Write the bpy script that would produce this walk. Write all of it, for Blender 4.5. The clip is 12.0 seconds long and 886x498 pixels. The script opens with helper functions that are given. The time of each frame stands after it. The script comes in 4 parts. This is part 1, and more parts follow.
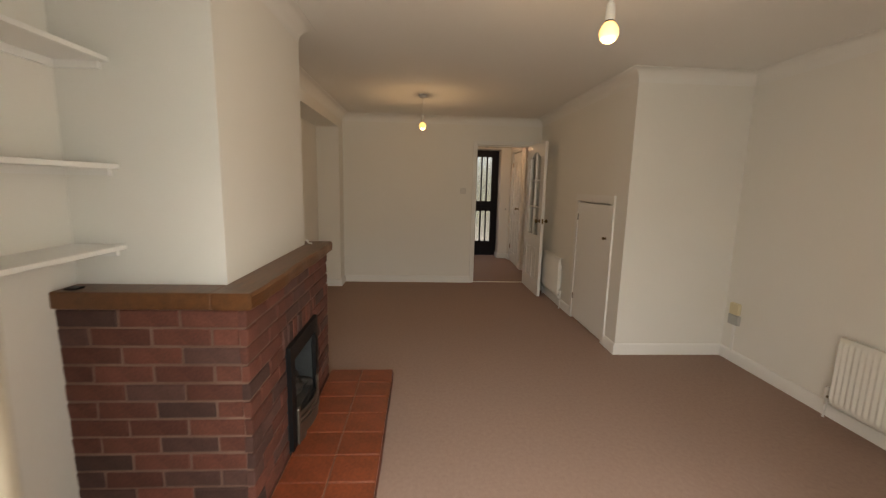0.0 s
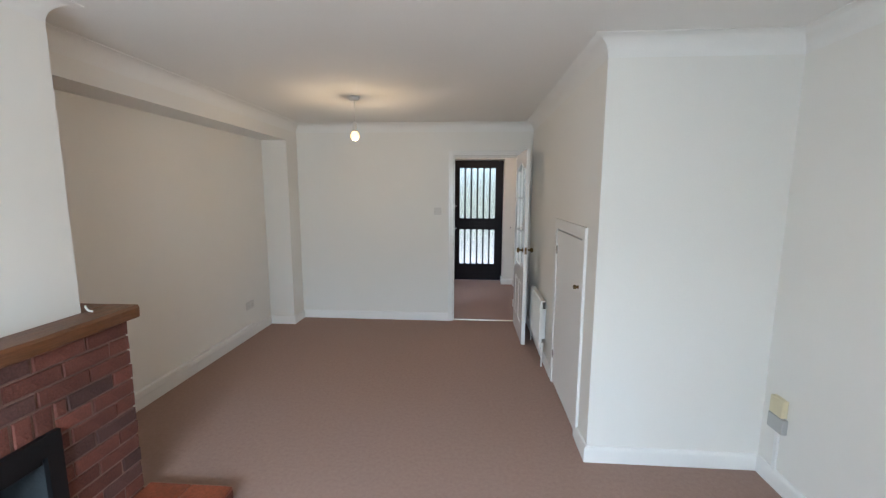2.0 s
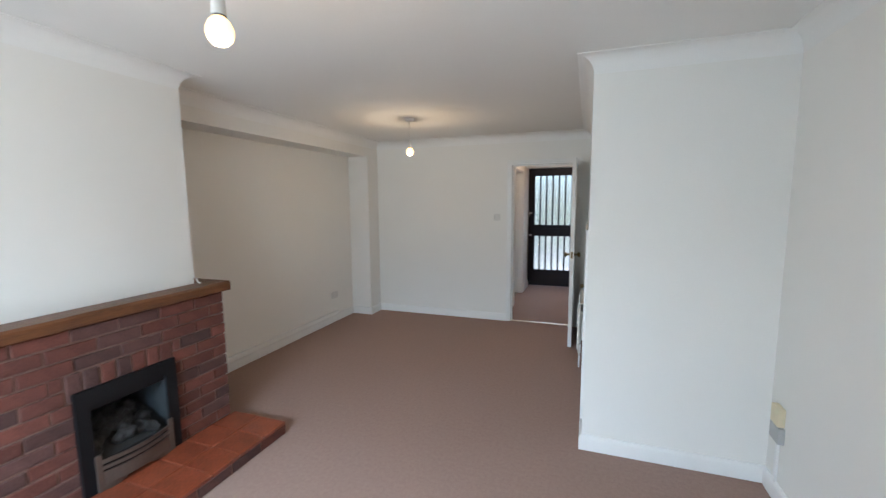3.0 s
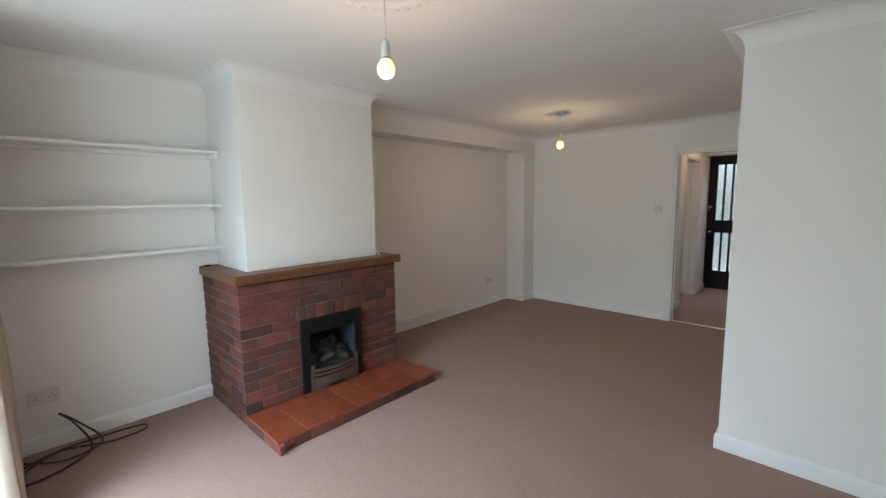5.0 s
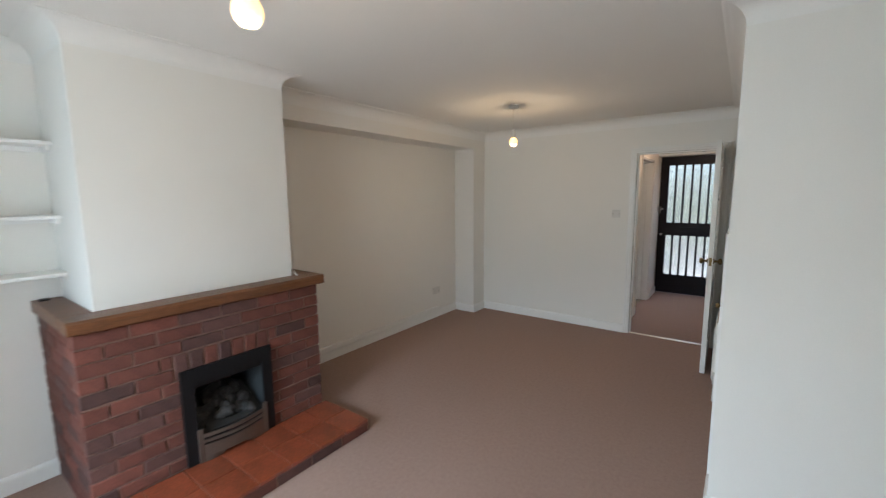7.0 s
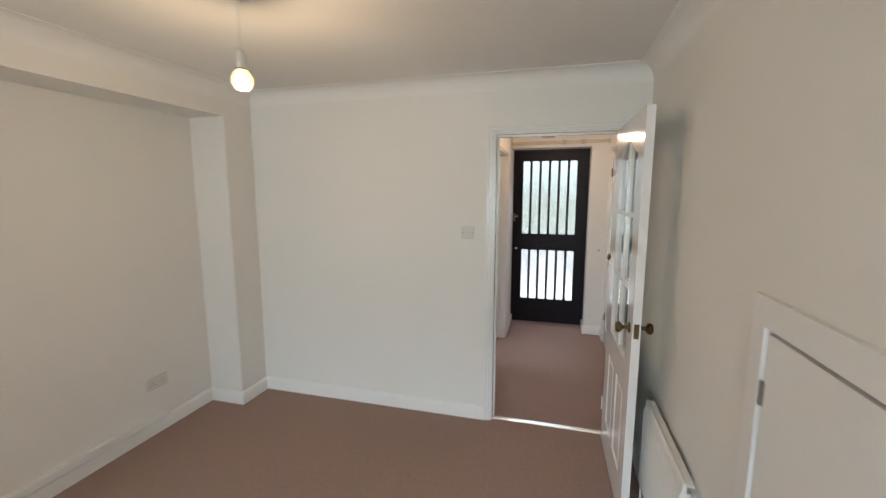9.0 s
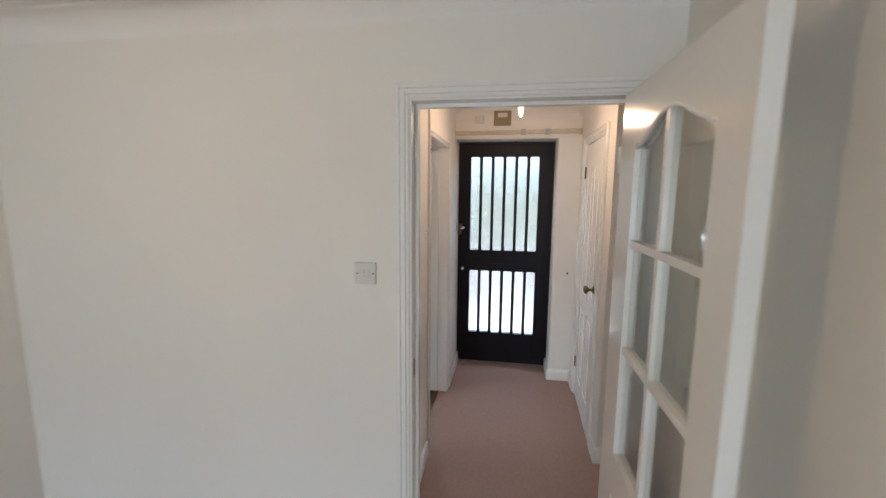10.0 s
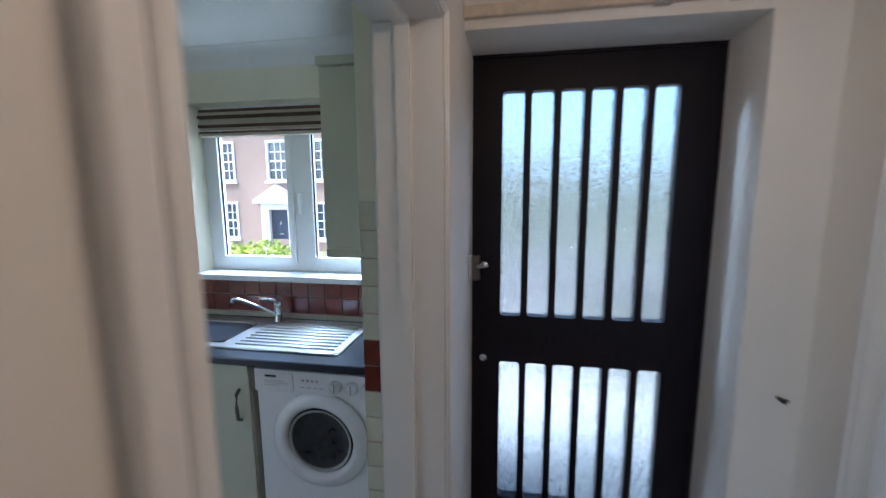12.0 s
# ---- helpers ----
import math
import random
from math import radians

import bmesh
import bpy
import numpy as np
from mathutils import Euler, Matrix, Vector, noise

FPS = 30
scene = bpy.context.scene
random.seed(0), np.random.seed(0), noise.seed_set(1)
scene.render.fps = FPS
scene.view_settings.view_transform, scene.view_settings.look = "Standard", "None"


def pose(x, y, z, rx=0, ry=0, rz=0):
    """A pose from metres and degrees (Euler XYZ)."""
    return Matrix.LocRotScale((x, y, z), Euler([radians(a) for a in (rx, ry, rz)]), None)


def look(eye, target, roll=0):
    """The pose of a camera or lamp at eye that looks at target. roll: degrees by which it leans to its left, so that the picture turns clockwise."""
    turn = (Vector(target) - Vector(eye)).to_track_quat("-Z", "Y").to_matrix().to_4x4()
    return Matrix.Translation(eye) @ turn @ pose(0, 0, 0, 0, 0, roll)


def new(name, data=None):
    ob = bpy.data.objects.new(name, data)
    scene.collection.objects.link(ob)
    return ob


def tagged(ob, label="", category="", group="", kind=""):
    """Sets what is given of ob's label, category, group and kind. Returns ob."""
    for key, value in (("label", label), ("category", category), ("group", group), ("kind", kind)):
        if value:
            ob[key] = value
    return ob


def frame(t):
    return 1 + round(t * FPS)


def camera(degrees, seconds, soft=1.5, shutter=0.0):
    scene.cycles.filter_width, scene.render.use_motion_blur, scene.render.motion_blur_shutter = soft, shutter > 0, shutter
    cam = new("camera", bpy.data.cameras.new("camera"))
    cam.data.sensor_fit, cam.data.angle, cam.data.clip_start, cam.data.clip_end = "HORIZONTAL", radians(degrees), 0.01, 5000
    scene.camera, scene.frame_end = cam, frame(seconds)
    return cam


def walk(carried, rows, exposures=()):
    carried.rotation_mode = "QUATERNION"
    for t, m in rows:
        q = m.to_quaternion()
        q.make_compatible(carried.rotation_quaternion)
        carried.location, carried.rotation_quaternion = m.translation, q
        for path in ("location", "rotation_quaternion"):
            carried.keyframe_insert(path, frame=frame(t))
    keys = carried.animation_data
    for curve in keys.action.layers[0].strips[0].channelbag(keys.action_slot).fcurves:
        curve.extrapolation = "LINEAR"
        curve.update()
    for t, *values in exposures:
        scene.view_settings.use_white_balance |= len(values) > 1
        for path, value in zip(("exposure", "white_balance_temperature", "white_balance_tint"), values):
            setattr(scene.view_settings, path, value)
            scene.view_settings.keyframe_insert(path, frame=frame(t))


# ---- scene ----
cam = camera(94.6, 12.0, soft=1.3, shutter=0.4)
PATH = [
    (0, (0.066, -0.208, 1.448), (0.178, 1.764, 1.135), 1.3),
    (0.5, (0.165, 0.145, 1.491), (0.268, 2.118, 1.175), 0.8),
    (1, (0.339, 0.434, 1.585), (0.424, 2.407, 1.272), 0.6),
    (1.5, (0.694, 0.704, 1.604), (0.706, 2.681, 1.303), 0.4),
    (2, (1.09, 0.824, 1.591), (0.95, 2.8, 1.314), 0.2),
    (2.5, (1.469, 0.702, 1.597), (1.094, 2.65, 1.345), -0.1),
    (3, (1.78, 0.536, 1.573), (1.117, 2.409, 1.339), -0.4),
    (3.5, (1.994, 0.398, 1.551), (1.067, 2.155, 1.322), -0.5),
    (5.5, (2.174, 0.327, 1.497), (0.787, 1.748, 1.259), -0.8),
    (6, (2.135, 0.428, 1.539), (0.768, 1.867, 1.297), -0.8),
    (6.5, (1.989, 0.597, 1.593), (0.695, 2.101, 1.341), -0.7),
    (7, (1.833, 0.871, 1.585), (0.66, 2.47, 1.323), -0.5),
    (9, (1.253, 2.993, 1.641), (0.732, 4.904, 1.363), 0.0),
    (9.5, (1.223, 3.597, 1.682), (0.818, 5.535, 1.394), 0.3),
    (10, (1.232, 4.227, 1.686), (0.918, 6.182, 1.405), 0.5),
    (10.5, (1.215, 4.849, 1.661), (0.961, 6.814, 1.384), 0.7),
    (11, (1.179, 5.437, 1.644), (0.935, 7.403, 1.369), 0.6),
    (11.5, (1.1, 5.987, 1.644), (0.815, 7.947, 1.381), 0.3),
    (12, (0.922, 6.492, 1.635), (0.576, 8.441, 1.351), -0.3),
]
EXPOSURES = [(0.0, 1.52, 8400, 18), (0.55, 2.2, 6150, 10), (1.2, 2.4, 5950, 10), (2.5, 2.5, 5550, 10), (3.5, 2.26, 5650, 10), (5.5, 2.02, 5900, 10), (7.0, 2.2, 5900, 10), (9.0, 2.68, 6000, 10), (10.0, 2.65, 5800, 11), (10.5, 2.46, 5800, 11), (11.0, 2.42, 5900, 14), (11.4, 2.34, 5250, 12), (12.0, 1.95, 5050, 9)]
walk(cam, [(t, look(eye, target, roll)) for t, eye, target, roll in PATH], EXPOSURES)

# ---- sky, sun and large lights ----
world = bpy.data.worlds.new("sky")
scene.world = world
world.use_nodes = True
wn = world.node_tree
sky = wn.nodes.new("ShaderNodeTexSky")
sky.sky_type = 'NISHITA'
sky.sun_disc = False
sky.sun_elevation, sky.sun_rotation = radians(50), radians(250)
sky.dust_density = 4.0
wn.nodes["Background"].inputs["Strength"].default_value = 0.15
wn.links.new(sky.outputs[0], wn.nodes["Background"].inputs["Color"])
sun = new("sun", bpy.data.lights.new("sun", 'SUN'))
sun.data.energy, sun.data.angle, sun.data.color = 1.5, radians(25), (1.0, 0.95, 0.88)
sun.matrix_world = look((-20, -8, 26), (0, 0, 0))
bay_light = new("bay_daylight", bpy.data.lights.new("bay_daylight", 'AREA'))
bay_light.data.shape, bay_light.data.size, bay_light.data.size_y = 'RECTANGLE', 1.62, 1.8
bay_light.data.energy, bay_light.data.color = 14.0, (0.79, 0.95, 1.0)
bay_light.matrix_world = look((0.44, -0.86, 1.2), (0.15, 2.0, -0.9))
# Unseen lamp high outside the bay, added to brighten the carpet near it.
bay_fill = new("bay_daylight_fill", bpy.data.lights.new("bay_daylight_fill", 'AREA'))
bay_fill.data.shape, bay_fill.data.size, bay_fill.data.size_y = 'RECTANGLE', 2.6, 1.5
bay_fill.data.energy, bay_fill.data.color = 115.0, (0.84, 0.95, 1.0)
bay_fill.matrix_world = look((0.5, -2.3, 3.0), (0.2, 1.1, 0.0))
# Fill lamp outside, above the window and out of view, added to lift the kitchen.
kitchen_fill = new("kitchen_daylight_fill", bpy.data.lights.new("kitchen_daylight_fill", 'AREA'))
kitchen_fill.data.shape, kitchen_fill.data.size, kitchen_fill.data.size_y = 'RECTANGLE', 1.3, 0.6
kitchen_fill.data.energy, kitchen_fill.data.color = 62.0, (0.86, 0.95, 1.0)
kitchen_fill.matrix_world = look((-0.4, 9.55, 2.85), (-0.4, 7.6, 0.95))

# Added lamp, hidden outside over the front door, to brighten the hall floor.
front_door_fill = new("front_door_daylight_fill", bpy.data.lights.new("front_door_daylight_fill", 'AREA'))
front_door_fill.data.shape, front_door_fill.data.size, front_door_fill.data.size_y = 'RECTANGLE', 1.2, 0.7
front_door_fill.data.energy, front_door_fill.data.color = 6.5, (0.84, 0.92, 1.0)
front_door_fill.matrix_world = look((1.18, 9.0, 2.75), (1.18, 6.9, 0.3))

BULB_WATTS = 1.55


# ---- materials ----
def material(name, color, rough=0.6, metal=0.0, var=0.06, grain=400.0, blotch=3.0, bump=0.0, bump_scale=None, spec=0.5, stretch=None, island=0.0, color2=None, clear=0.0):
    """A principled material with variation at two scales, relief, and a shift from object to object."""
    m = bpy.data.materials.new(name)
    m.use_nodes = True
    nt = m.node_tree
    b = nt.nodes["Principled BSDF"]
    b.inputs["Roughness"].default_value = rough
    b.inputs["Metallic"].default_value = metal
    b.inputs["Specular IOR Level"].default_value = spec
    b.inputs["Coat Weight"].default_value = clear
    tc = nt.nodes.new("ShaderNodeTexCoord")
    src = tc.outputs["Object"]
    if stretch:
        mp = nt.nodes.new("ShaderNodeMapping")
        mp.inputs["Scale"].default_value = stretch
        nt.links.new(src, mp.inputs["Vector"])
        src = mp.outputs[0]
    big = nt.nodes.new("ShaderNodeTexNoise")
    big.inputs["Scale"].default_value, big.inputs["Detail"].default_value = blotch, 4
    fine = nt.nodes.new("ShaderNodeTexNoise")
    fine.inputs["Scale"].default_value, fine.inputs["Detail"].default_value = grain, 3
    nt.links.new(src, big.inputs["Vector"])
    nt.links.new(src, fine.inputs["Vector"])
    add = nt.nodes.new("ShaderNodeMath")
    add.operation = 'ADD'
    nt.links.new(big.outputs["Fac"], add.inputs[0])
    nt.links.new(fine.outputs["Fac"], add.inputs[1])
    ramp = nt.nodes.new("ShaderNodeMapRange")
    ramp.inputs["From Min"].default_value, ramp.inputs["From Max"].default_value = 0.65, 1.35
    nt.links.new(add.outputs[0], ramp.inputs["Value"])
    fac = ramp.outputs[0]
    mix = nt.nodes.new("ShaderNodeMix")
    mix.data_type = 'RGBA'
    lo = [max(0.0, c * (1 - var)) for c in color]
    hi = color2 or [min(1.0, c * (1 + var)) for c in color]
    mix.inputs["A"].default_value, mix.inputs["B"].default_value = (*lo, 1), (*hi, 1)
    nt.links.new(fac, mix.inputs["Factor"])
    out = mix.outputs["Result"]
    if island:
        oi = nt.nodes.new("ShaderNodeObjectInfo")
        mr = nt.nodes.new("ShaderNodeMapRange")
        mr.inputs["To Min"].default_value, mr.inputs["To Max"].default_value = 1 - island, 1 + island
        nt.links.new(oi.outputs["Random"], mr.inputs["Value"])
        hsv = nt.nodes.new("ShaderNodeHueSaturation")
        nt.links.new(mr.outputs[0], hsv.inputs["Value"])
        nt.links.new(out, hsv.inputs["Color"])
        out = hsv.outputs[0]
    nt.links.new(out, b.inputs["Base Color"])
    if bump:
        bp = nt.nodes.new("ShaderNodeBump")
        bp.inputs["Strength"].default_value, bp.inputs["Distance"].default_value = bump, 0.004
        if bump_scale:
            nz = nt.nodes.new("ShaderNodeTexNoise")
            nz.inputs["Scale"].default_value, nz.inputs["Detail"].default_value = bump_scale, 3
            nt.links.new(src, nz.inputs["Vector"])
            nt.links.new(nz.outputs["Fac"], bp.inputs["Height"])
        else:
            nt.links.new(add.outputs[0], bp.inputs["Height"])
        nt.links.new(bp.outputs[0], b.inputs["Normal"])
    return m


def glass_material(name, rough=0.0, tint=(1, 1, 1), bump=0.0, bump_scale=20.0, gloss=1.0, stretch=None, deep=0.01):
    """A thin pane: clear passage with Fresnel gloss, or rough and rippled glass."""
    m = bpy.data.materials.new(name)
    m.use_nodes = True
    nt = m.node_tree
    nt.nodes.remove(nt.nodes["Principled BSDF"])
    end = nt.nodes["Material Output"]
    lw = nt.nodes.new("ShaderNodeLayerWeight")
    lw.inputs["Blend"].default_value = 0.5
    fifth = nt.nodes.new("ShaderNodeMath")
    fifth.operation = 'POWER'
    fifth.inputs[1].default_value = 5.0
    nt.links.new(lw.outputs["Facing"], fifth.inputs[0])
    fr = nt.nodes.new("ShaderNodeMath")
    fr.operation = 'MULTIPLY_ADD'
    fr.inputs[1].default_value, fr.inputs[2].default_value = 0.9, 0.04
    nt.links.new(fifth.outputs[0], fr.inputs[0])
    gl = nt.nodes.new("ShaderNodeBsdfGlossy")
    gl.inputs["Roughness"].default_value = 0.02
    if rough:
        tr = nt.nodes.new("ShaderNodeBsdfRefraction")
        tr.inputs["Roughness"].default_value, tr.inputs["IOR"].default_value = rough, 1.2
    else:
        tr = nt.nodes.new("ShaderNodeBsdfTransparent")
    tr.inputs["Color"].default_value = (*tint, 1)
    if bump:
        tc = nt.nodes.new("ShaderNodeTexCoord")
        mp = nt.nodes.new("ShaderNodeMapping")
        mp.inputs["Scale"].default_value = stretch or (1, 1, 1)
        nz = nt.nodes.new("ShaderNodeTexNoise")
        nz.inputs["Scale"].default_value, nz.inputs["Detail"].default_value = bump_scale, 4
        bp = nt.nodes.new("ShaderNodeBump")
        bp.inputs["Strength"].default_value, bp.inputs["Distance"].default_value = bump, deep
        nt.links.new(tc.outputs["Object"], mp.inputs[0])
        nt.links.new(mp.outputs[0], nz.inputs["Vector"])
        nt.links.new(nz.outputs["Fac"], bp.inputs["Height"])
        nt.links.new(bp.outputs[0], tr.inputs["Normal"])
        nt.links.new(bp.outputs[0], gl.inputs["Normal"])
    mx = nt.nodes.new("ShaderNodeMixShader")
    k = nt.nodes.new("ShaderNodeMath")
    k.operation = 'MULTIPLY'
    k.inputs[1].default_value = gloss
    nt.links.new(fr.outputs[0], k.inputs[0])
    nt.links.new(k.outputs[0], mx.inputs[0])
    nt.links.new(tr.outputs[0], mx.inputs[1])
    nt.links.new(gl.outputs[0], mx.inputs[2])
    nt.links.new(mx.outputs[0], end.inputs["Surface"])
    return m


def glow(name, color, strength):
    m = bpy.data.materials.new(name)
    m.use_nodes = True
    b = m.node_tree.nodes["Principled BSDF"]
    b.inputs["Base Color"].default_value = (0.9, 0.88, 0.82, 1)
    b.inputs["Emission Color"].default_value = (*color, 1)
    b.inputs["Emission Strength"].default_value = strength
    return m


PAINT = material("magnolia_wall_paint", (0.78, 0.765, 0.725), 0.75, var=0.02, grain=250, blotch=1.3, bump=0.07, bump_scale=260, spec=0.3)
CEIL = material("white_ceiling_paint", (0.80, 0.795, 0.77), 0.85, var=0.02, grain=160, blotch=1.0, bump=0.15, bump_scale=60, spec=0.2)
GLOSS = material("white_gloss_paint", (0.82, 0.82, 0.80), 0.17, var=0.015, grain=60, blotch=2.0, bump=0.06, bump_scale=30)
SATIN = material("white_satin_paint", (0.80, 0.795, 0.775), 0.45, var=0.02, grain=90, blotch=2.0, bump=0.08, bump_scale=60)
CARPET = material("brown_carpet", (0.35, 0.24, 0.20), 0.95, var=0.10, grain=150, blotch=42, bump=1.0, bump_scale=260, spec=0.1)
KFLOOR = material("dark_vinyl_floor", (0.05, 0.048, 0.045), 0.4, var=0.2, grain=90, blotch=5)
BRICK = material("red_brick", (0.130, 0.040, 0.027), 0.8, var=0.34, grain=120, blotch=9, bump=0.9, bump_scale=90, island=0.28)
BRICKD = material("burnt_brick", (0.082, 0.036, 0.030), 0.8, var=0.28, grain=120, blotch=12, bump=0.9, bump_scale=90, island=0.3)
MORTAR = material("reddish_mortar", (0.15, 0.078, 0.058), 0.95, var=0.2, grain=300, blotch=3.0, bump=0.8, bump_scale=300, color2=(0.29, 0.185, 0.145))
TERRA = material("terracotta_tile", (0.205, 0.048, 0.021), 0.38, var=0.34, grain=60, blotch=7, bump=0.25, bump_scale=70, island=0.14)
GROUT = material("grey_grout", (0.20, 0.11, 0.08), 0.95, var=0.2, grain=300)
MANTEL = material("stained_oak", (0.125, 0.047, 0.016), 0.42, var=0.4, grain=34, blotch=6, bump=0.35, stretch=(6, 0.6, 6), clear=0.1)
BLACK = material("black_metal", (0.008, 0.008, 0.009), 0.5, var=0.2, grain=200, bump=0.1, spec=0.2)
FRET = material("brushed_pewter_metal", (0.21, 0.19, 0.165), 0.38, metal=0.85, var=0.12, grain=90, blotch=8, bump=0.08)
COAL = material("ceramic_coal", (0.034, 0.032, 0.031), 0.42, var=0.6, grain=60, blotch=25, bump=0.8, island=0.5)
FIREBACK = material("grey_fire_lining", (0.032, 0.038, 0.042), 0.7, var=0.25, grain=80, blotch=6)
BRASS = material("aged_brass", (0.17, 0.12, 0.055), 0.28, metal=1.0, var=0.2, grain=60, blotch=20)
STRIP = material("pale_brass_strip", (0.80, 0.74, 0.58), 0.3, metal=0.9, var=0.1, grain=60)
CHROME = material("chrome", (0.75, 0.76, 0.78), 0.12, metal=1.0, var=0.04, grain=60)
STEEL = material("brushed_steel", (0.72, 0.74, 0.76), 0.32, metal=1.0, var=0.05, grain=120, stretch=(1, 12, 1))
PLASTIC = material("white_plastic", (0.64, 0.625, 0.595), 0.35, var=0.02, grain=60)
CREAMP = material("yellowed_plastic", (0.70, 0.62, 0.42), 0.4, var=0.04, grain=60)
GREYP = material("grey_plastic", (0.42, 0.42, 0.41), 0.45, var=0.04, grain=60)
BROWNP = material("brown_plastic", (0.28, 0.225, 0.13), 0.45, var=0.1, grain=60)
DARKP = material("dark_slot", (0.02, 0.02, 0.02), 0.6, var=0.1)
RADM = material("radiator_enamel", (0.80, 0.79, 0.75), 0.3, var=0.02, grain=60)
FDOOR = material("dark_painted_door", (0.010, 0.0075, 0.0115), 0.42, var=0.25, grain=70, blotch=4, bump=0.15, stretch=(8, 8, 1), spec=0.2)
CURT = material("cream_curtain_cloth", (0.50, 0.44, 0.35), 0.9, var=0.12, grain=500, blotch=3, bump=0.5, bump_scale=600)
RUBBER = material("brown_rubber_cable", (0.045, 0.028, 0.02), 0.5, var=0.2, grain=80)
CORD = material("white_flex", (0.72, 0.71, 0.68), 0.5, var=0.03)
KWALL = material("cream_kitchen_paint", (0.80, 0.765, 0.61), 0.7, var=0.03, grain=200, blotch=1.5, bump=0.2, bump_scale=200)
KTILER = material("dark_red_tile", (0.15, 0.030, 0.018), 0.22, var=0.14, grain=40, blotch=8, island=0.15, clear=0.2)
KTILEC = material("cream_tile", (0.62, 0.60, 0.47), 0.22, var=0.04, grain=40, blotch=8, island=0.05, clear=0.2)
KGROUT = material("pink_grout", (0.55, 0.38, 0.30), 0.9, var=0.08)
KUNIT = material("sage_cream_unit", (0.56, 0.57, 0.44), 0.35, var=0.03, grain=80)
WORKTOP = material("dark_worktop", (0.022, 0.026, 0.036), 0.3, var=0.35, grain=300, blotch=40)
WASHW = material("white_enamel", (0.78, 0.79, 0.80), 0.25, var=0.015)
DRUM = material("dark_drum_glass", (0.03, 0.03, 0.032), 0.12, var=0.4, grain=30, blotch=9, clear=0.4)
UPVC = material("white_upvc", (0.82, 0.83, 0.83), 0.3, var=0.012)
BLIND = material("blind_light_stripe", (0.52, 0.46, 0.37), 0.85, var=0.06, grain=400)
BLINDD = material("blind_dark_stripe", (0.10, 0.065, 0.045), 0.85, var=0.1, grain=400)
BATTEN = material("worn_cream_batten", (0.58, 0.52, 0.42), 0.6, var=0.16, grain=50, blotch=9)
HOUSEB = material("facade_red_brick", (0.38, 0.275, 0.21), 0.9, var=0.15, grain=30, blotch=1.2, bump=0.5)
WHITEO = material("white_joinery", (0.78, 0.78, 0.77), 0.5, var=0.03)
NAVY = material("navy_door", (0.02, 0.035, 0.07), 0.35, var=0.1)
ROOFT = material("slate_roof", (0.09, 0.085, 0.09), 0.8, var=0.2, grain=20)
GRASS = material("grass", (0.12, 0.13, 0.085), 0.95, var=0.35, grain=30, blotch=1.2, bump=1.0)
ROADM = material("asphalt", (0.055, 0.055, 0.056), 0.9, var=0.2, grain=60, blotch=1.0, bump=0.6)
PAVEM = material("paving", (0.24, 0.23, 0.21), 0.9, var=0.15, grain=40, blotch=2, bump=0.4)
SLAB = material("pale_bounce_slab", (0.45, 0.43, 0.39), 0.9, var=0.12, grain=40, blotch=2, bump=0.4)
LEAF = material("golden_green_leaf", (0.34, 0.40, 0.05), 0.55, var=0.35, grain=20, blotch=5)
TWIG = material("twig_bark", (0.09, 0.06, 0.04), 0.9, var=0.2)
CLEAR = glass_material("clear_glass")
DOORGLASS = glass_material("door_glass", tint=(0.96, 0.98, 0.97), gloss=1.3)
OBSCURE = glass_material("obscure_glass", rough=0.24, tint=(0.87, 0.89, 0.90), bump=1.0, bump_scale=26, stretch=(2.4, 1, 0.7), deep=0.045)
SASHGLASS = material("dim_sash_glass", (0.05, 0.07, 0.09), 0.06, var=0.3, blotch=0.7, spec=0.9)
WARM = (1.0, 0.62, 0.27)
BULB = glow("lit_bulb", (1.0, 0.52, 0.13), 0.62)


# ---- mesh helpers ----
def box(bm, x0, x1, y0, y1, z0, z1, m=None):
    vs = [bm.verts.new((x, y, z)) for x in (x0, x1) for y in (y0, y1) for z in (z0, z1)]
    if m is not None:
        for v in vs:
            v.co = m @ v.co
    for f in ((0, 1, 3, 2), (4, 6, 7, 5), (0, 4, 5, 1), (2, 3, 7, 6), (0, 2, 6, 4), (1, 5, 7, 3)):
        bm.faces.new([vs[i] for i in f])
    return vs


def boxes(*dims):
    bm = bmesh.new()
    for d in dims:
        box(bm, *d)
    return bm


def rbox(x0, x1, y0, y1, z0, z1, r=0.004, seg=2, m=None):
    bm = bmesh.new()
    box(bm, min(x0, x1), max(x0, x1), min(y0, y1), max(y0, y1), min(z0, z1), max(z0, z1))
    bmesh.ops.bevel(bm, geom=list(bm.edges), offset=r, segments=seg, affect='EDGES', profile=0.5)
    if m is not None:
        bmesh.ops.transform(bm, matrix=m, verts=bm.verts)
    return bm


def lathe(points, n=24, m=None):
    """A turned shape from (radius, height) pairs round z."""
    bm = bmesh.new()
    rings = []
    for r, z in points:
        if r < 1e-5:
            rings.append([bm.verts.new((0, 0, z))])
        else:
            rings.append([bm.verts.new((r * math.cos(2 * math.pi * i / n), r * math.sin(2 * math.pi * i / n), z)) for i in range(n)])
    for a, b in zip(rings, rings[1:]):
        for i in range(n):
            j = (i + 1) % n
            if len(a) == 1 and len(b) == 1:
                continue
            if len(a) == 1:
                bm.faces.new((a[0], b[j], b[i]))
            elif len(b) == 1:
                bm.faces.new((a[i], a[j], b[0]))
            else:
                bm.faces.new((a[i], a[j], b[j], b[i]))
    for f in bm.faces:
        f.smooth = True
    if m is not None:
        bmesh.ops.transform(bm, matrix=m, verts=bm.verts)
    return bm


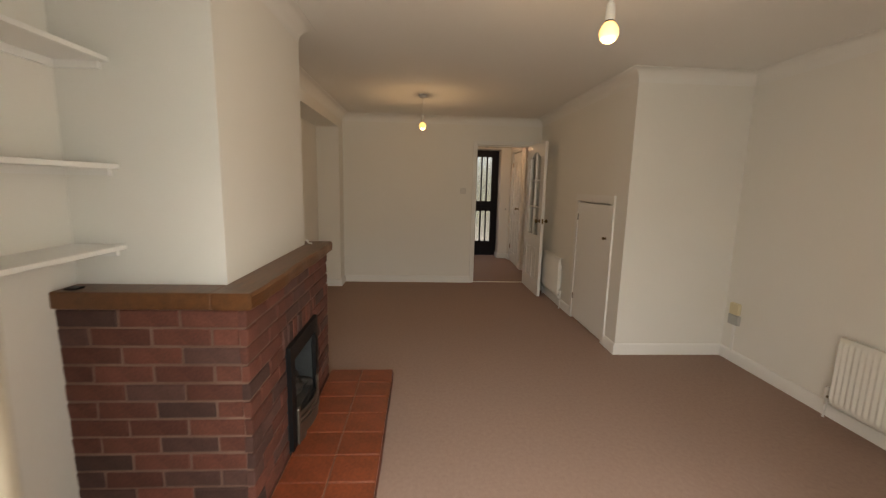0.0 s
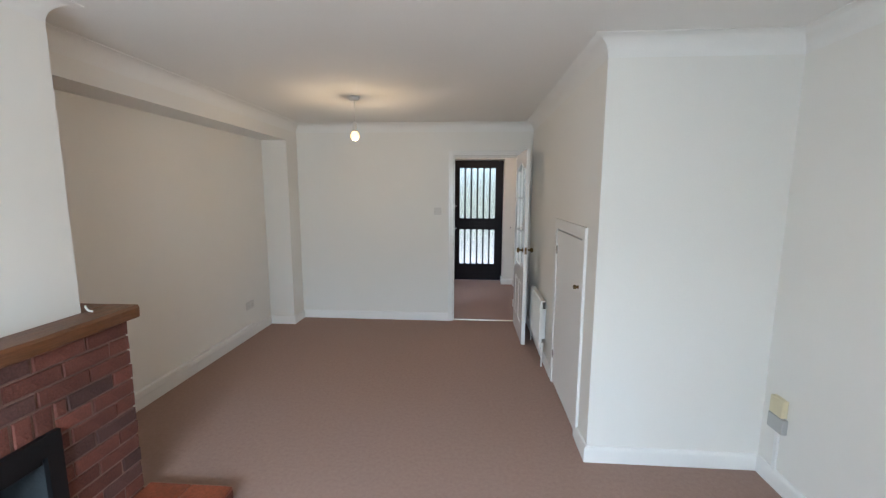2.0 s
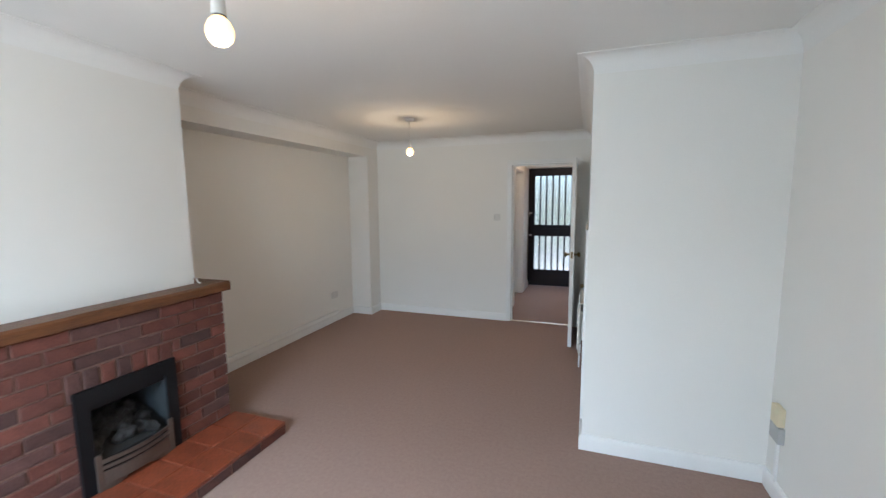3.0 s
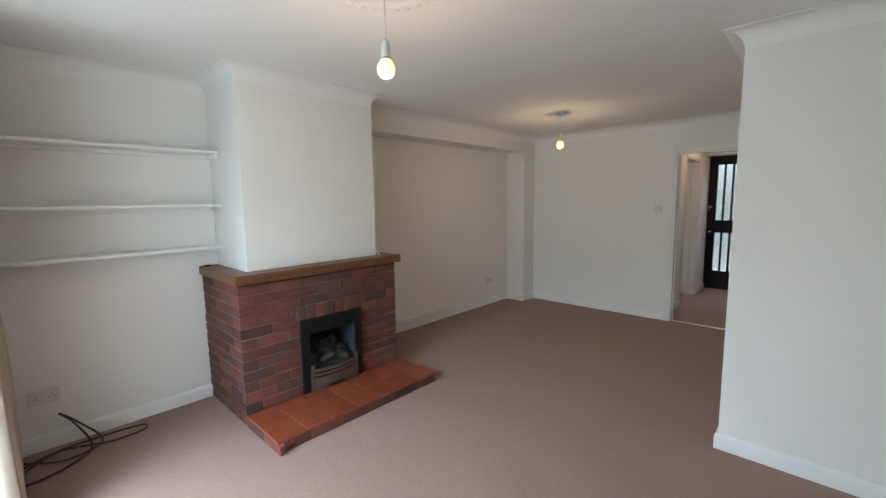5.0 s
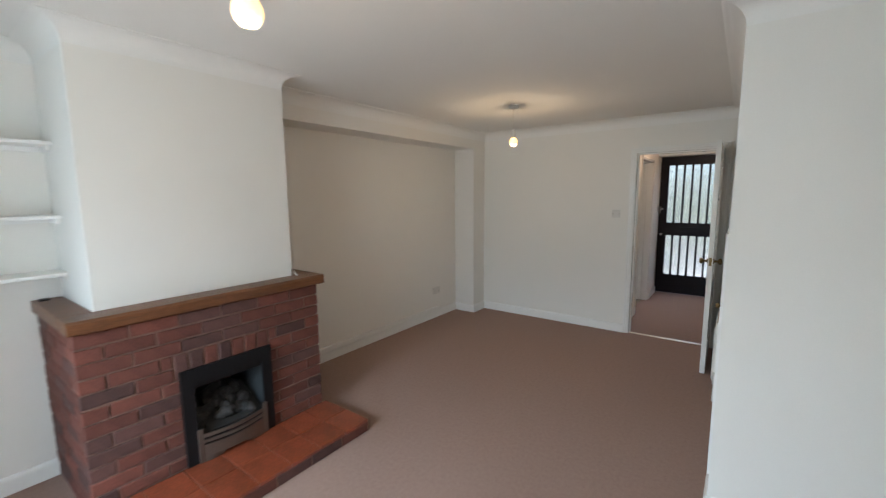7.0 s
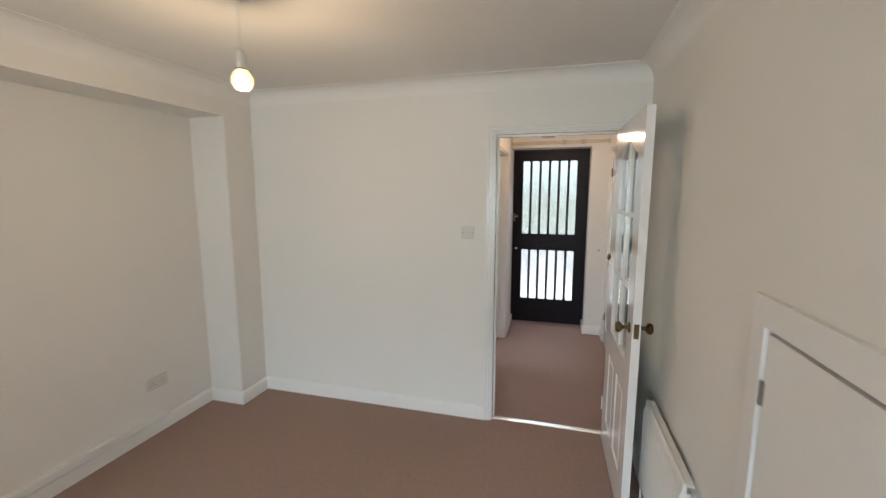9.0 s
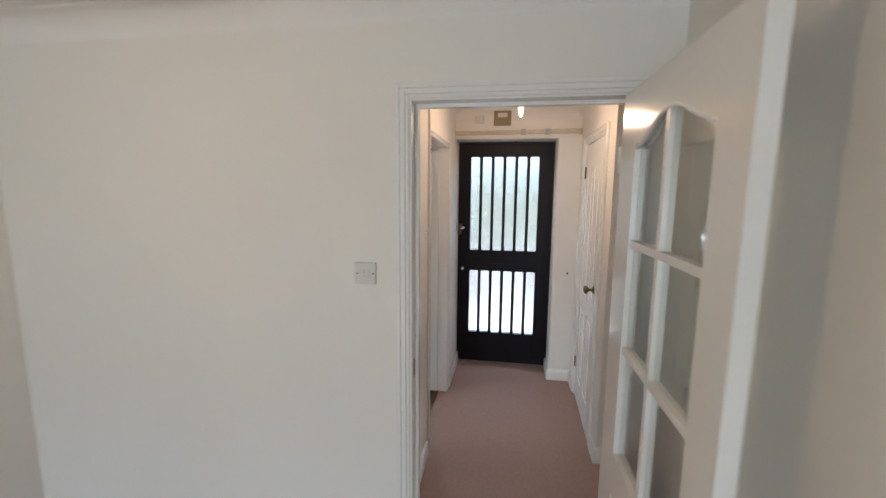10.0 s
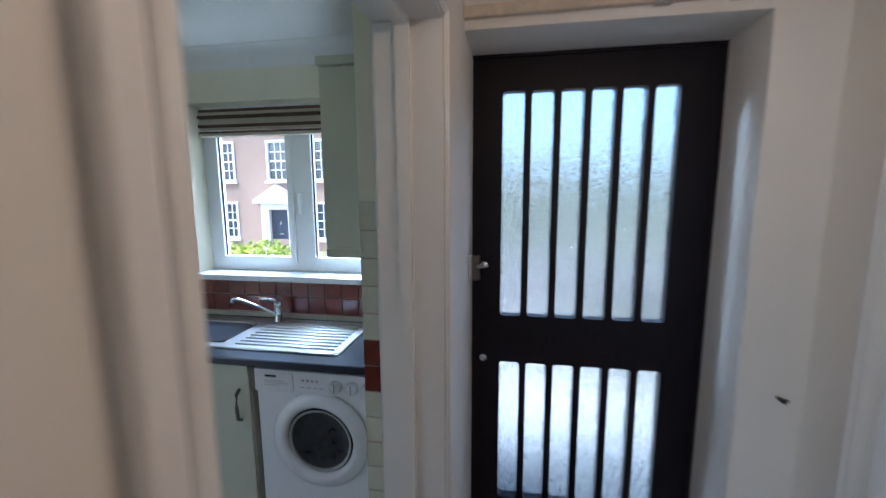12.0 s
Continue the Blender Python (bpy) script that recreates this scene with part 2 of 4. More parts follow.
def tube(points, r, n=8, closed=False):
    """A round bar along a line of points."""
    bm = bmesh.new()
    pts = [Vector(p) for p in points]
    rings = []
    for i, p in enumerate(pts):
        d = (pts[min(i + 1, len(pts) - 1)] - pts[max(i - 1, 0)]).normalized()
        u = d.cross(Vector((0, 0, 1)))
        if u.length < 0.05:
            u = d.cross(Vector((0, 1, 0)))
        u.normalize()
        w = d.cross(u)
        rings.append([bm.verts.new(p + r * (math.cos(2 * math.pi * k / n) * u + math.sin(2 * math.pi * k / n) * w)) for k in range(n)])
    for a, b in zip(rings, rings[1:]):
        for k in range(n):
            f = bm.faces.new((a[k], a[(k + 1) % n], b[(k + 1) % n], b[k]))
            f.smooth = True
    bm.faces.new(rings[0][::-1])
    bm.faces.new(rings[-1])
    return bm


def sweep(profile, line, smooth=True, z=0.0):
    """A moulding: profile of (out, up) pairs, swept along a plan line with the room on its left, mitred."""
    bm = bmesh.new()
    pts = [Vector(p) for p in line]
    rows = []
    for i, p in enumerate(pts):
        a = (p - pts[i - 1]).normalized() if i else None
        b = (pts[i + 1] - p).normalized() if i + 1 < len(pts) else None
        a, b = a or b, b or a
        na, nb = Vector((-a.y, a.x)), Vector((-b.y, b.x))
        mitre = (na + nb) / (1 + na.dot(nb))
        rows.append([bm.verts.new((p.x + mitre.x * o, p.y + mitre.y * o, z + u)) for o, u in profile])
    k = len(profile)
    for a, b in zip(rows, rows[1:]):
        for j in range(k):
            bm.faces.new((a[j], a[(j + 1) % k], b[(j + 1) % k], b[j]))
    bm.faces.new(rows[0])
    bm.faces.new(rows[-1][::-1])
    bmesh.ops.recalc_face_normals(bm, faces=bm.faces)
    for f in bm.faces:
        f.smooth = smooth
    for e in bm.edges:
        e.smooth = e.calc_face_angle(3.0) < radians(25)
    return bm


def extrude(outline, lo, hi, axis="x"):
    """A flat outline of (a, b) pairs given depth along an axis."""
    bm = bmesh.new()
    def at(a, b, c):
        return {"x": (c, a, b), "y": (a, c, b), "z": (a, b, c)}[axis]
    r0 = [bm.verts.new(at(a, b, lo)) for a, b in outline]
    r1 = [bm.verts.new(at(a, b, hi)) for a, b in outline]
    bm.faces.new(r0)
    bm.faces.new(r1[::-1])
    n = len(outline)
    for i in range(n):
        bm.faces.new((r0[i], r0[(i + 1) % n], r1[(i + 1) % n], r1[i]))
    bmesh.ops.recalc_face_normals(bm, faces=bm.faces)
    return bm


def mesh(name, bm, mat):
    me = bpy.data.meshes.new(name)
    bm.to_mesh(me)
    bm.free()
    me.materials.append(mat)
    return me


def part(name, bm, mat, parent=None, label=""):
    ob = new(name, mesh(name, bm, mat))
    if parent is not None:
        ob.parent = parent
    return tagged(ob, label=label)


def piece(name, me, parent, m):
    ob = new(name, me)
    ob.parent = parent
    ob.matrix_local = m
    return ob


def thing(name, label, category, at=(0, 0, 0), turn=0.0, group="", kind=""):
    ob = new(name)
    ob.empty_display_size = 0.1
    ob.matrix_world = pose(*at, 0, 0, turn)
    return tagged(ob, label, category, group, kind)


def setting(name, bm, mat, label, category):
    return tagged(part(name, bm, mat), label, category, kind="structure")


# ---- the shell ----
H = 2.385            # ceiling height
XW, XWF = -1.27, -1.335   # party wall by the shelves, and in the far recess
XE, XB = 2.76, 1.788  # east wall, and the stair enclosure's side
YB, YN, YS = 3.13, 5.755, 0.05   # enclosure's front, far wall, bay wall
HX0, HX1 = 0.752, 1.815  # hall's side walls
HY, HD = 7.86, 8.15      # hall's front wall, door plane
KX, KY = 0.588, 8.62     # kitchen's hall wall, window wall

setting("floor", boxes((-1.6, 3.0, -1.2, 5.80, -0.12, 0.0), (0.66, 3.0, 5.80, 8.2, -0.12, 0.0)), CARPET, "plain brown cut-pile fitted carpet, slightly worn", "carpet")
setting("kitchen_floor", boxes((-2.4, 0.66, 5.80, 8.9, -0.12, -0.006)), KFLOOR, "dark vinyl kitchen floor", "floor")
setting("ceiling", boxes((-1.6, 3.1, -1.2, 5.87, H, H + 0.15)), CEIL, "white painted living room ceiling, lightly textured", "ceiling")
setting("hall_ceiling", boxes((0.66, 3.1, 5.87, 8.2, H, H + 0.15)), CEIL, "white painted hall ceiling", "ceiling")
setting("kitchen_ceiling", boxes((-2.4, 0.66, 5.87, 8.9, 2.40, H + 0.15)), CEIL, "white painted kitchen ceiling", "ceiling")

setting("wall_west", boxes((-1.6, XW, -0.15, 2.0, 0, H), (-1.6, XWF, 2.0, 5.875, 0, H)), PAINT, "off-white painted party wall", "wall")
setting("wall_east", boxes((XE, XE + 0.2, -0.15, YB + 0.1, 0, H)), PAINT, "off-white painted side wall", "wall")
setting("stair_enclosure", boxes((XB, XE + 0.2, YB, YB + 0.1, 0, H), (XB, XB + 0.1, YB + 0.1, 3.39, 0, H), (XB, XB + 0.1, 3.39, 4.16, 1.305, H), (XB, XB + 0.1, 4.16, YN, 0, H),
                                  (XB + 0.1, XB + 0.14, 3.2, 4.3, 0, 1.4)), PAINT, "off-white painted wall boxing in the stairs", "wall")
setting("chimney_breast", boxes((XWF, -0.70, 1.427, 2.524, 0.7, H), (XWF, -0.70, 1.427, 1.62, 0, 0.7), (XWF, -0.70, 2.24, 2.524, 0, 0.7), (XWF, -1.05, 1.62, 2.24, 0, 0.7)), PAINT, "off-white plastered chimney breast", "chimney breast")
setting("ceiling_beam", boxes((XWF, -1.04, 2.524, 5.476, 2.172, H)), PAINT, "off-white painted boxed beam over the recess", "beam")
setting("pier", boxes((XWF, -1.04, 5.476, YN, 0, H)), PAINT, "off-white painted pier in the corner", "pier")
DX0, DX1, DH = 0.864, 1.645, 2.014     # living room doorway
setting("wall_north", boxes((XWF, DX0 - 0.025, YN, YN + 0.132, 0, H), (DX0 - 0.025, DX1 + 0.025, YN, YN + 0.132, DH + 0.025, H), (DX1 + 0.025, 2.9, YN, YN + 0.132, 0, H)), PAINT, "off-white painted wall with a doorway to the hall", "wall")
BX0, BX1 = -0.42, 1.30     # bay opening
setting("wall_south", boxes((-1.6, BX0, -0.15, YS, 0, H), (BX1, XE + 0.2, -0.15, YS, 0, H), (BX0, BX1, -0.15, YS, 2.18, H)), PAINT, "off-white painted wall beside the bay", "wall")
# bay: side cheeks, low front wall and frame
setting("bay_wall", boxes((BX0 - 0.12, BX0, -1.05, -0.15, 0, H), (BX1, BX1 + 0.12, -1.05, -0.15, 0, H), (BX0, BX1, -1.05, -0.93, 0, 0.22), (BX0, BX1, -1.05, -0.93, 2.15, H)), PAINT, "painted walls of the bay", "wall")
bay = thing("window_1", "wide white framed bay window", "window", kind="structure")
part("window_frame", boxes((BX0, BX1, -1.02, -0.96, 0.22, 0.28), (BX0, BX1, -1.02, -0.96, 2.09, 2.15), *[(x, x + 0.06, -1.02, -0.96, 0.28, 2.09) for x in (BX0, 0.15, 0.70, BX1 - 0.06)]), UPVC, bay)
for x0, x1 in ((BX0 + 0.06, 0.15), (0.21, 0.70), (0.76, BX1 - 0.06)):
    pane = part("pane", boxes((x0, x1, -0.995, -0.985, 0.28, 2.09)), CLEAR, bay)
    pane.visible_shadow = False

# hall
KD0, KD1, KDH = 6.684, 7.46, 2.02       # kitchen doorway
setting("wall_hall_west", boxes((KX, HX0, YN + 0.132, KD0 - 0.02, 0, H), (KX, HX0, KD1 + 0.02, 8.45, 0, H), (KX, HX0, KD0 - 0.02, KD1 + 0.02, KDH + 0.02, H)), PAINT, "off-white painted hall wall with the kitchen doorway", "wall")
CD0, CD1, CDH = 6.945, 7.62, 2.05       # closet doorway
NY = 6.72
setting("wall_hall_east", boxes((HX1, HX1 + 0.12, NY, CD0 - 0.02, 0, H), (HX1, HX1 + 0.12, CD1 + 0.02, HY, 0, H), (HX1, HX1 + 0.12, CD0 - 0.02, CD1 + 0.02, CDH + 0.02, H), (HX1 + 0.12, HX1 + 0.5, NY + 0.1, NY + 0.2, 0, H), (HX1 + 0.5, HX1 + 0.6, NY + 0.1, HY, 0, H)), PAINT, "off-white painted hall wall with a cupboard door", "wall")
setting("wall_stair_foot", boxes((HX1 + 0.12, 3.0, NY, NY + 0.1, 0, H), (2.9, 3.0, YN, NY, 0, H)), PAINT, "off-white painted wall at the foot of the stairs", "wall")
FX0, FX1, FH = 0.735, 1.625, 2.135
setting("wall_hall_front", boxes((FX1, HX1 + 0.6, HY, 8.30, 0, H), (FX0, FX1, HY, 8.30, FH, H)), PAINT, "off-white painted front wall with a deep door reveal", "wall")

# kitchen
WX0, WX1, WZ0, WZ1 = -0.945, 0.20, 1.15, 2.13
setting("wall_kitchen_window", boxes((-2.4, WX0, KY, KY + 0.28, -0.1, 2.40), (WX1, 0.73, KY, KY + 0.28, -0.1, 2.40), (WX0, WX1, KY, KY + 0.28, -0.1, WZ0), (WX0, WX1, KY, KY + 0.28, WZ1, 2.40)), KWALL, "cream painted kitchen wall round the window", "wall")
setting("wall_kitchen_west", boxes((-2.5, -2.4, 5.8, 8.9, -0.1, 2.40)), KWALL, "cream painted kitchen wall", "wall")
setting("kitchen_pier", boxes((0.375, KX, 7.875, KY, 0, 2.40)), KWALL, "cream painted kitchen wall return", "wall")

# ---- mouldings ----
COVE = [(0, 0), (0.092, 0), (0.092, -0.004)] + [(0.090 - 0.0895 * math.sin(math.pi / 2 * i / 10), -0.005 - 0.092 * (1 - math.cos(math.pi / 2 * i / 10))) for i in range(11)] + [(0, -0.099)]
SKIRT = [(0, 0), (0.018, 0), (0.018, 0.075), (0.014, 0.088), (0.007, 0.096), (0, 0.098)]
setting("cornice", sweep(COVE, [(BX1, YS), (XE, YS), (XE, YB), (XB, YB), (XB, YN), (-1.04, YN), (-1.04, 2.524), (-0.70, 2.524), (-0.70, 1.427), (XW, 1.427), (XW, YS), (BX0, YS)], z=H), CEIL, "white plaster cove cornice", "cornice")
setting("cornice_hall", sweep(COVE, [(HX1, NY), (HX1, HY), (HX0, HY), (HX0, YN + 0.132)], z=H), CEIL, "white plaster hall cove cornice", "cornice")
setting("cornice_kitchen", sweep(COVE, [(0.375, KY), (-2.4, KY), (-2.4, 6.0)], z=2.40), CEIL, "white kitchen cove cornice", "cornice")
ARW = 0.035   # half of this lies outside the lining
setting("baseboard_east", sweep(SKIRT, [(BX1, YS), (XE, YS), (XE, YB), (XB, YB), (XB, 3.325)]), SATIN, "white painted baseboard", "baseboard")
setting("baseboard_stairs", sweep(SKIRT, [(XB, 4.235), (XB, YN), (DX1 + 0.05, YN)]), SATIN, "white painted baseboard", "baseboard")
setting("baseboard_far", sweep(SKIRT, [(DX0 - 0.045, YN), (-1.04, YN), (-1.04, 5.476), (XWF, 5.476), (XWF, 2.53)]), SATIN, "white painted baseboard round the pier and recess", "baseboard")
setting("baseboard_shelves", sweep(SKIRT, [(XW, 1.32), (XW, YS), (BX0, YS)]), SATIN, "white painted baseboard below the shelves", "baseboard")
setting("baseboard_hall_east", sweep(SKIRT, [(HX1, CD1 + 0.08), (HX1, HY), (FX1, HY), (FX1, 8.12)]), SATIN, "white painted hall baseboard", "baseboard")
setting("baseboard_nook", sweep(SKIRT, [(2.9, NY), (HX1, NY), (HX1, CD0 - 0.08)]), SATIN, "white painted baseboard round the corner", "baseboard")
setting("baseboard_hall_west", sweep(SKIRT, [(HX0, 8.12), (HX0, KD1 + 0.08)]), SATIN, "white painted hall baseboard", "baseboard")
setting("baseboard_hall_near", sweep(SKIRT, [(HX0, KD0 - 0.08), (HX0, YN + 0.147)]), SATIN, "white painted hall baseboard", "baseboard")
setting("baseboard_kitchen", sweep(SKIRT, [(KX, 7.875), (0.375, 7.875), (0.375, 8.0)]), SATIN, "white painted kitchen baseboard", "baseboard")
setting("trunking", rbox(XWF, XWF + 0.036, 2.7, 5.06, 0.099, 0.142, 0.004), SATIN, "white cable trunking along the baseboard", "trunking")


def door_casing(name, label, x0, x1, height, y0, y1, aw=0.058, both=True, m=None, slim=False):
    """Lining with stops, and an architrave on one or both sides; local x across, y through the wall."""
    top = thing(name, label, "door frame", kind="structure")
    if m is not None:
        top.matrix_world = m
    part("lining", boxes((x0 - 0.025, x0, y0, y1, 0, height + 0.025), (x1, x1 + 0.025, y0, y1, 0, height + 0.025), (x0, x1, y0, y1, height, height + 0.025)), GLOSS, top)
    ym = (y0 + y1) / 2
    part("door_stop", boxes((x0, x0 + 0.013, ym - 0.005, ym + 0.028, 0, height), (x1 - 0.013, x1, ym - 0.005, ym + 0.028, 0, height), (x0 + 0.013, x1 - 0.013, ym - 0.005, ym + 0.028, height - 0.013, height)), GLOSS, top)
    for s, y in ((-1, y0), (1, y1))[:2 if both else 1]:
        bm = bmesh.new()
        # stepped face: three thin layers towards the outer edge
        for a, b, d in ((0.004, 0.016, 0.008), (0.016, 0.026, 0.012)) if slim else ((0.008, 0.022, 0.010), (0.022, 0.042, 0.015), (0.042, aw, 0.019)):
            ya, yb = sorted((y, y + s * d))
            box(bm, x0 - b, x0 - a, ya, yb, 0, height + b)
            box(bm, x1 + a, x1 + b, ya, yb, 0, height + b)
            box(bm, x0 - a, x1 + a, ya, yb, height + a, height + b)
        bmesh.ops.bevel(bm, geom=list(bm.edges), offset=0.0025, segments=1, affect='EDGES')
        part("architrave", bm, GLOSS, top)
    return top


casing = door_casing("door_frame_1", "white gloss painted door frame with moulded architrave", DX0, DX1, DH, YN, YN + 0.132)
part("strike_plate", rbox(DX0 - 0.001, DX0 + 0.003, YN + 0.025, YN + 0.045, 0.93, 1.0, 0.001), BRASS, casing)
m = pose(HX0, 0, 0, 0, 0, 90)      # local x runs along +y, local y along -x
casing = door_casing("door_frame_2", "white gloss painted kitchen door frame", KD0, KD1, KDH, 0, HX0 - KX, m=m, slim=True)
part("strike_plate", rbox(KD1 - 0.003, KD1 + 0.001, 0.082, 0.105, 0.985, 1.05, 0.001), STEEL, casing)
casing = door_casing("door_frame_3", "white gloss painted cupboard door frame", -CD1, -CD0, CDH, 0, 0.12, both=False, m=pose(HX1, 0, 0, 0, 0, -90))
setting("conduit", rbox(HX0, HX0 + 0.014, KD0 - 0.054, KD0 - 0.030, 0.099, KDH + 0.22, 0.003), SATIN, "white plastic conduit beside the kitchen doorway", "conduit")
setting("threshold_1", rbox(DX0, DX1, YN + 0.02, YN + 0.055, 0.0, 0.007, 0.003), STRIP, "brass carpet threshold strip", "threshold")
setting("threshold_2", rbox(0.645, 0.685, KD0, KD1, 0.0, 0.006, 0.003), BRASS, "brass threshold strip at the kitchen", "threshold")


def knob(parent, x, z, y, s, mat=BRASS):
    """A turned door knob on its rose, out from the face at y along s."""
    m = Matrix.Translation((x, y, z)) @ pose(0, 0, 0, -90 * s, 0, 0)
    k = part("door_knob", lathe([(0, 0), (0.026, 0), (0.026, 0.006), (0.011, 0.010), (0.009, 0.028), (0.014, 0.034), (0.026, 0.042), (0.028, 0.052), (0.022, 0.062), (0, 0.066)], 20, m), mat, parent)
    return k


def arched(x0, x1, z0, z1, rise, n=12):
    """An outline with a shouldered arch on top."""
    top = []
    for i in range(n + 1):
        u = i / n
        top.append((x1 + (x0 - x1) * u, z1 - rise + rise * math.sin(math.pi * u) ** 1.5))
    return [(x0, z0), (x1, z0)] + top


# glazed door: local x from the hinge to the free edge, y through the leaf
LW, LH, LT = 0.762, 2.01, 0.038


def glazed_door():
    d = thing("door_1", "white gloss panelled door with six glass panes, standing open", "door", kind="structure")
    gx0, gx1, gz0, gz1 = 0.145, LW - 0.125, 0.80, 1.905
    bm = boxes((0, gx0, 0, LT, 0.008, LH), (gx1, LW, 0, LT, 0.008, LH), (gx0, gx1, 0, LT, 0.65, gz0), (gx0, gx1, 0, LT, 0.008, 0.20))
    # top rail cut to the arch
    n = 14
    arch = [(gx0 + (gx1 - gx0) * i / n, gz1 - 0.075 + 0.075 * math.sin(math.pi * i / n) ** 1.6) for i in range(n + 1)]
    for (xa, za), (xb, zb) in zip(arch, arch[1:]):
        vs = [bm.verts.new((x, y, z)) for y in (0, LT) for x, z in ((xa, za), (xb, zb), (xb, LH), (xa, LH))]
        for f in ((0, 1, 2, 3), (7, 6, 5, 4), (0, 4, 5, 1), (3, 2, 6, 7)):
            bm.faces.new([vs[i] for i in f])
    bmesh.ops.recalc_face_normals(bm, faces=bm.faces)
    part("leaf", bm, GLOSS, d)
    # lower panels, fielded
    mid = LW / 2
    for xa, xb in ((gx0, mid - 0.04), (mid + 0.04, gx1)):
        pb = boxes((xa, xb, 0.010, LT - 0.010, 0.20, 0.65))
        part("panel", pb, GLOSS, d)
        part("panel_field", rbox(xa + 0.03, xb - 0.03, 0.002, LT - 0.002, 0.23, 0.62, 0.010, 3), GLOSS, d)
    part("muntin", boxes((mid - 0.04, mid + 0.04, 0, LT, 0.20, 0.65)), GLOSS, d)
    b = 0.011
    part("glazing_bar", boxes((mid - b, mid + b, 0.004, LT - 0.004, gz0, gz1)), GLOSS, d)
    for z in (1.172, 1.525):
        part("glazing_bar", boxes((gx0, mid - b, 0.004, LT - 0.004, z - b, z + b), (mid + b, gx1, 0.004, LT - 0.004, z - b, z + b)), GLOSS, d)
    # beads along the arch and stiles
    part("glazing_bead", tube([(x, 0.006, z - 0.004) for x, z in arch], 0.008, 6), GLOSS, d)
    part("glazing_bead", tube([(x, LT - 0.006, z - 0.004) for x, z in arch], 0.008, 6), GLOSS, d)
    for xa, xb in ((gx0, mid - b), (mid + b, gx1)):
        for za, zb in ((gz0, 1.172 - b), (1.172 + b, 1.525 - b), (1.525 + b, gz1)):
            part("pane", boxes((xa, xb, LT / 2 - 0.002, LT / 2 + 0.002, za, zb - (0.0 if zb < gz1 else 0.012))), DOORGLASS, d).visible_shadow = False
    knob(d, LW - 0.06, 1.0, 0, -1)
    knob(d, LW - 0.06, 1.0, LT, 1)
    part("latch_plate", rbox(LW - 0.001, LW + 0.002, 0.008, LT - 0.008, 0.965, 1.035, 0.0008), BRASS, d)
    for z in (0.2, 1.75):
        part("hinge", tube([(-0.004, -0.004, z), (-0.004, -0.004, z + 0.09)], 0.006, 8), GLOSS, d)
    return d


door = glazed_door()
# hinged on the far side of the room face, leaf swung into the room
door.matrix_world = pose(1.607, YN - 0.015, 0, 0, 0, -89.2)


def panelled_door():
    d = thing("door_2", "white gloss panelled cupboard door, slightly ajar", "door", kind="structure")
    W, T = 0.669, 0.035
    Ht = 2.035
    part("leaf", boxes((0, W, 0.008, T, 0.01, Ht)), GLOSS, d)
    bm = boxes((0, 0.10, 0, 0.008, 0.01, Ht), (W - 0.10, W, 0, 0.008, 0.01, Ht), (0.10, W - 0.10, 0, 0.008, 0.01, 0.20), (0.10, W - 0.10, 0, 0.008, 0.80, 0.92), (W / 2 - 0.04, W / 2 + 0.04, 0, 0.008, 0.20, 0.80), (W / 2 - 0.04, W / 2 + 0.04, 0, 0.008, 0.92, 1.8725))
    n = 14
    x0, x1 = 0.10, W - 0.10
    arch = [(x0 + (x1 - x0) * i / n, 1.80 + 0.075 * math.sin(math.pi * i / n) ** 1.6) for i in range(n + 1)]
    for (xa, za), (xb, zb) in zip(arch, arch[1:]):
        vs = [bm.verts.new((x, y, z)) for y in (0, 0.008) for x, z in ((xa, za), (xb, zb), (xb, Ht), (xa, Ht))]
        for f in ((0, 1, 2, 3), (7, 6, 5, 4), (0, 4, 5, 1), (3, 2, 6, 7)):
            bm.faces.new([vs[i] for i in f])
    part("face_frame", bm, GLOSS, d)
    for xa, xb in ((0.10, W / 2 - 0.04), (W / 2 + 0.04, W - 0.10)):
        for za, zb in ((0.23, 0.77), (0.95, 1.77)):
            part("panel_field", rbox(xa + 0.026, xb - 0.026, 0.001, 0.026, za, zb, 0.008, 2), GLOSS, d)
    knob(d, W - 0.06, 1.042, 0, -1)
    part("latch_plate", rbox(W - 0.001, W + 0.002, 0.006, T - 0.006, 1.0, 1.07, 0.0008), BRASS, d)
    for z in (0.245, 1.79):
        part("hinge", tube([(0.0, -0.005, z), (0.0, -0.005, z + 0.09)], 0.007, 8), BRASS, d)
    return d


cd = panelled_door()
cd.matrix_world = pose(HX1 + 0.004, CD1 - 0.003, 0, 0, 0, -90 - 1.6)


def cupboard_door():
    d = thing("door_3", "flat white painted door of the cupboard under the stairs", "door", kind="structure")
    part("leaf", rbox(XB - 0.008, XB + 0.022, 3.40, 4.152, 0.02, 1.29, 0.002), SATIN, d)
    fr = bmesh.new()
    for y0, y1, z0, z1 in ((3.335, 3.39, 0, 1.38), (4.16, 4.225, 0, 1.38), (3.39, 4.16, 1.305, 1.38)):
        box(fr, XB - 0.016, XB, y0, y1, z0, z1)
    part("architrave", fr, SATIN, d)
    k = part("knob", lathe([(0, 0), (0.012, 0), (0.008, 0.01), (0.015, 0.022), (0.012, 0.032), (0, 0.035)], 16, Matrix.Translation((XB - 0.008, 3.46, 0.985)) @ pose(0, 0, 0, 0, -90, 0)), BRASS, d)
    for z in (0.22, 1.10):
        part("hinge", rbox(XB - 0.016, XB + 0.006, 4.146, 4.158, z, z + 0.065, 0.002), FRET, d)
    return d


cupboard_door()


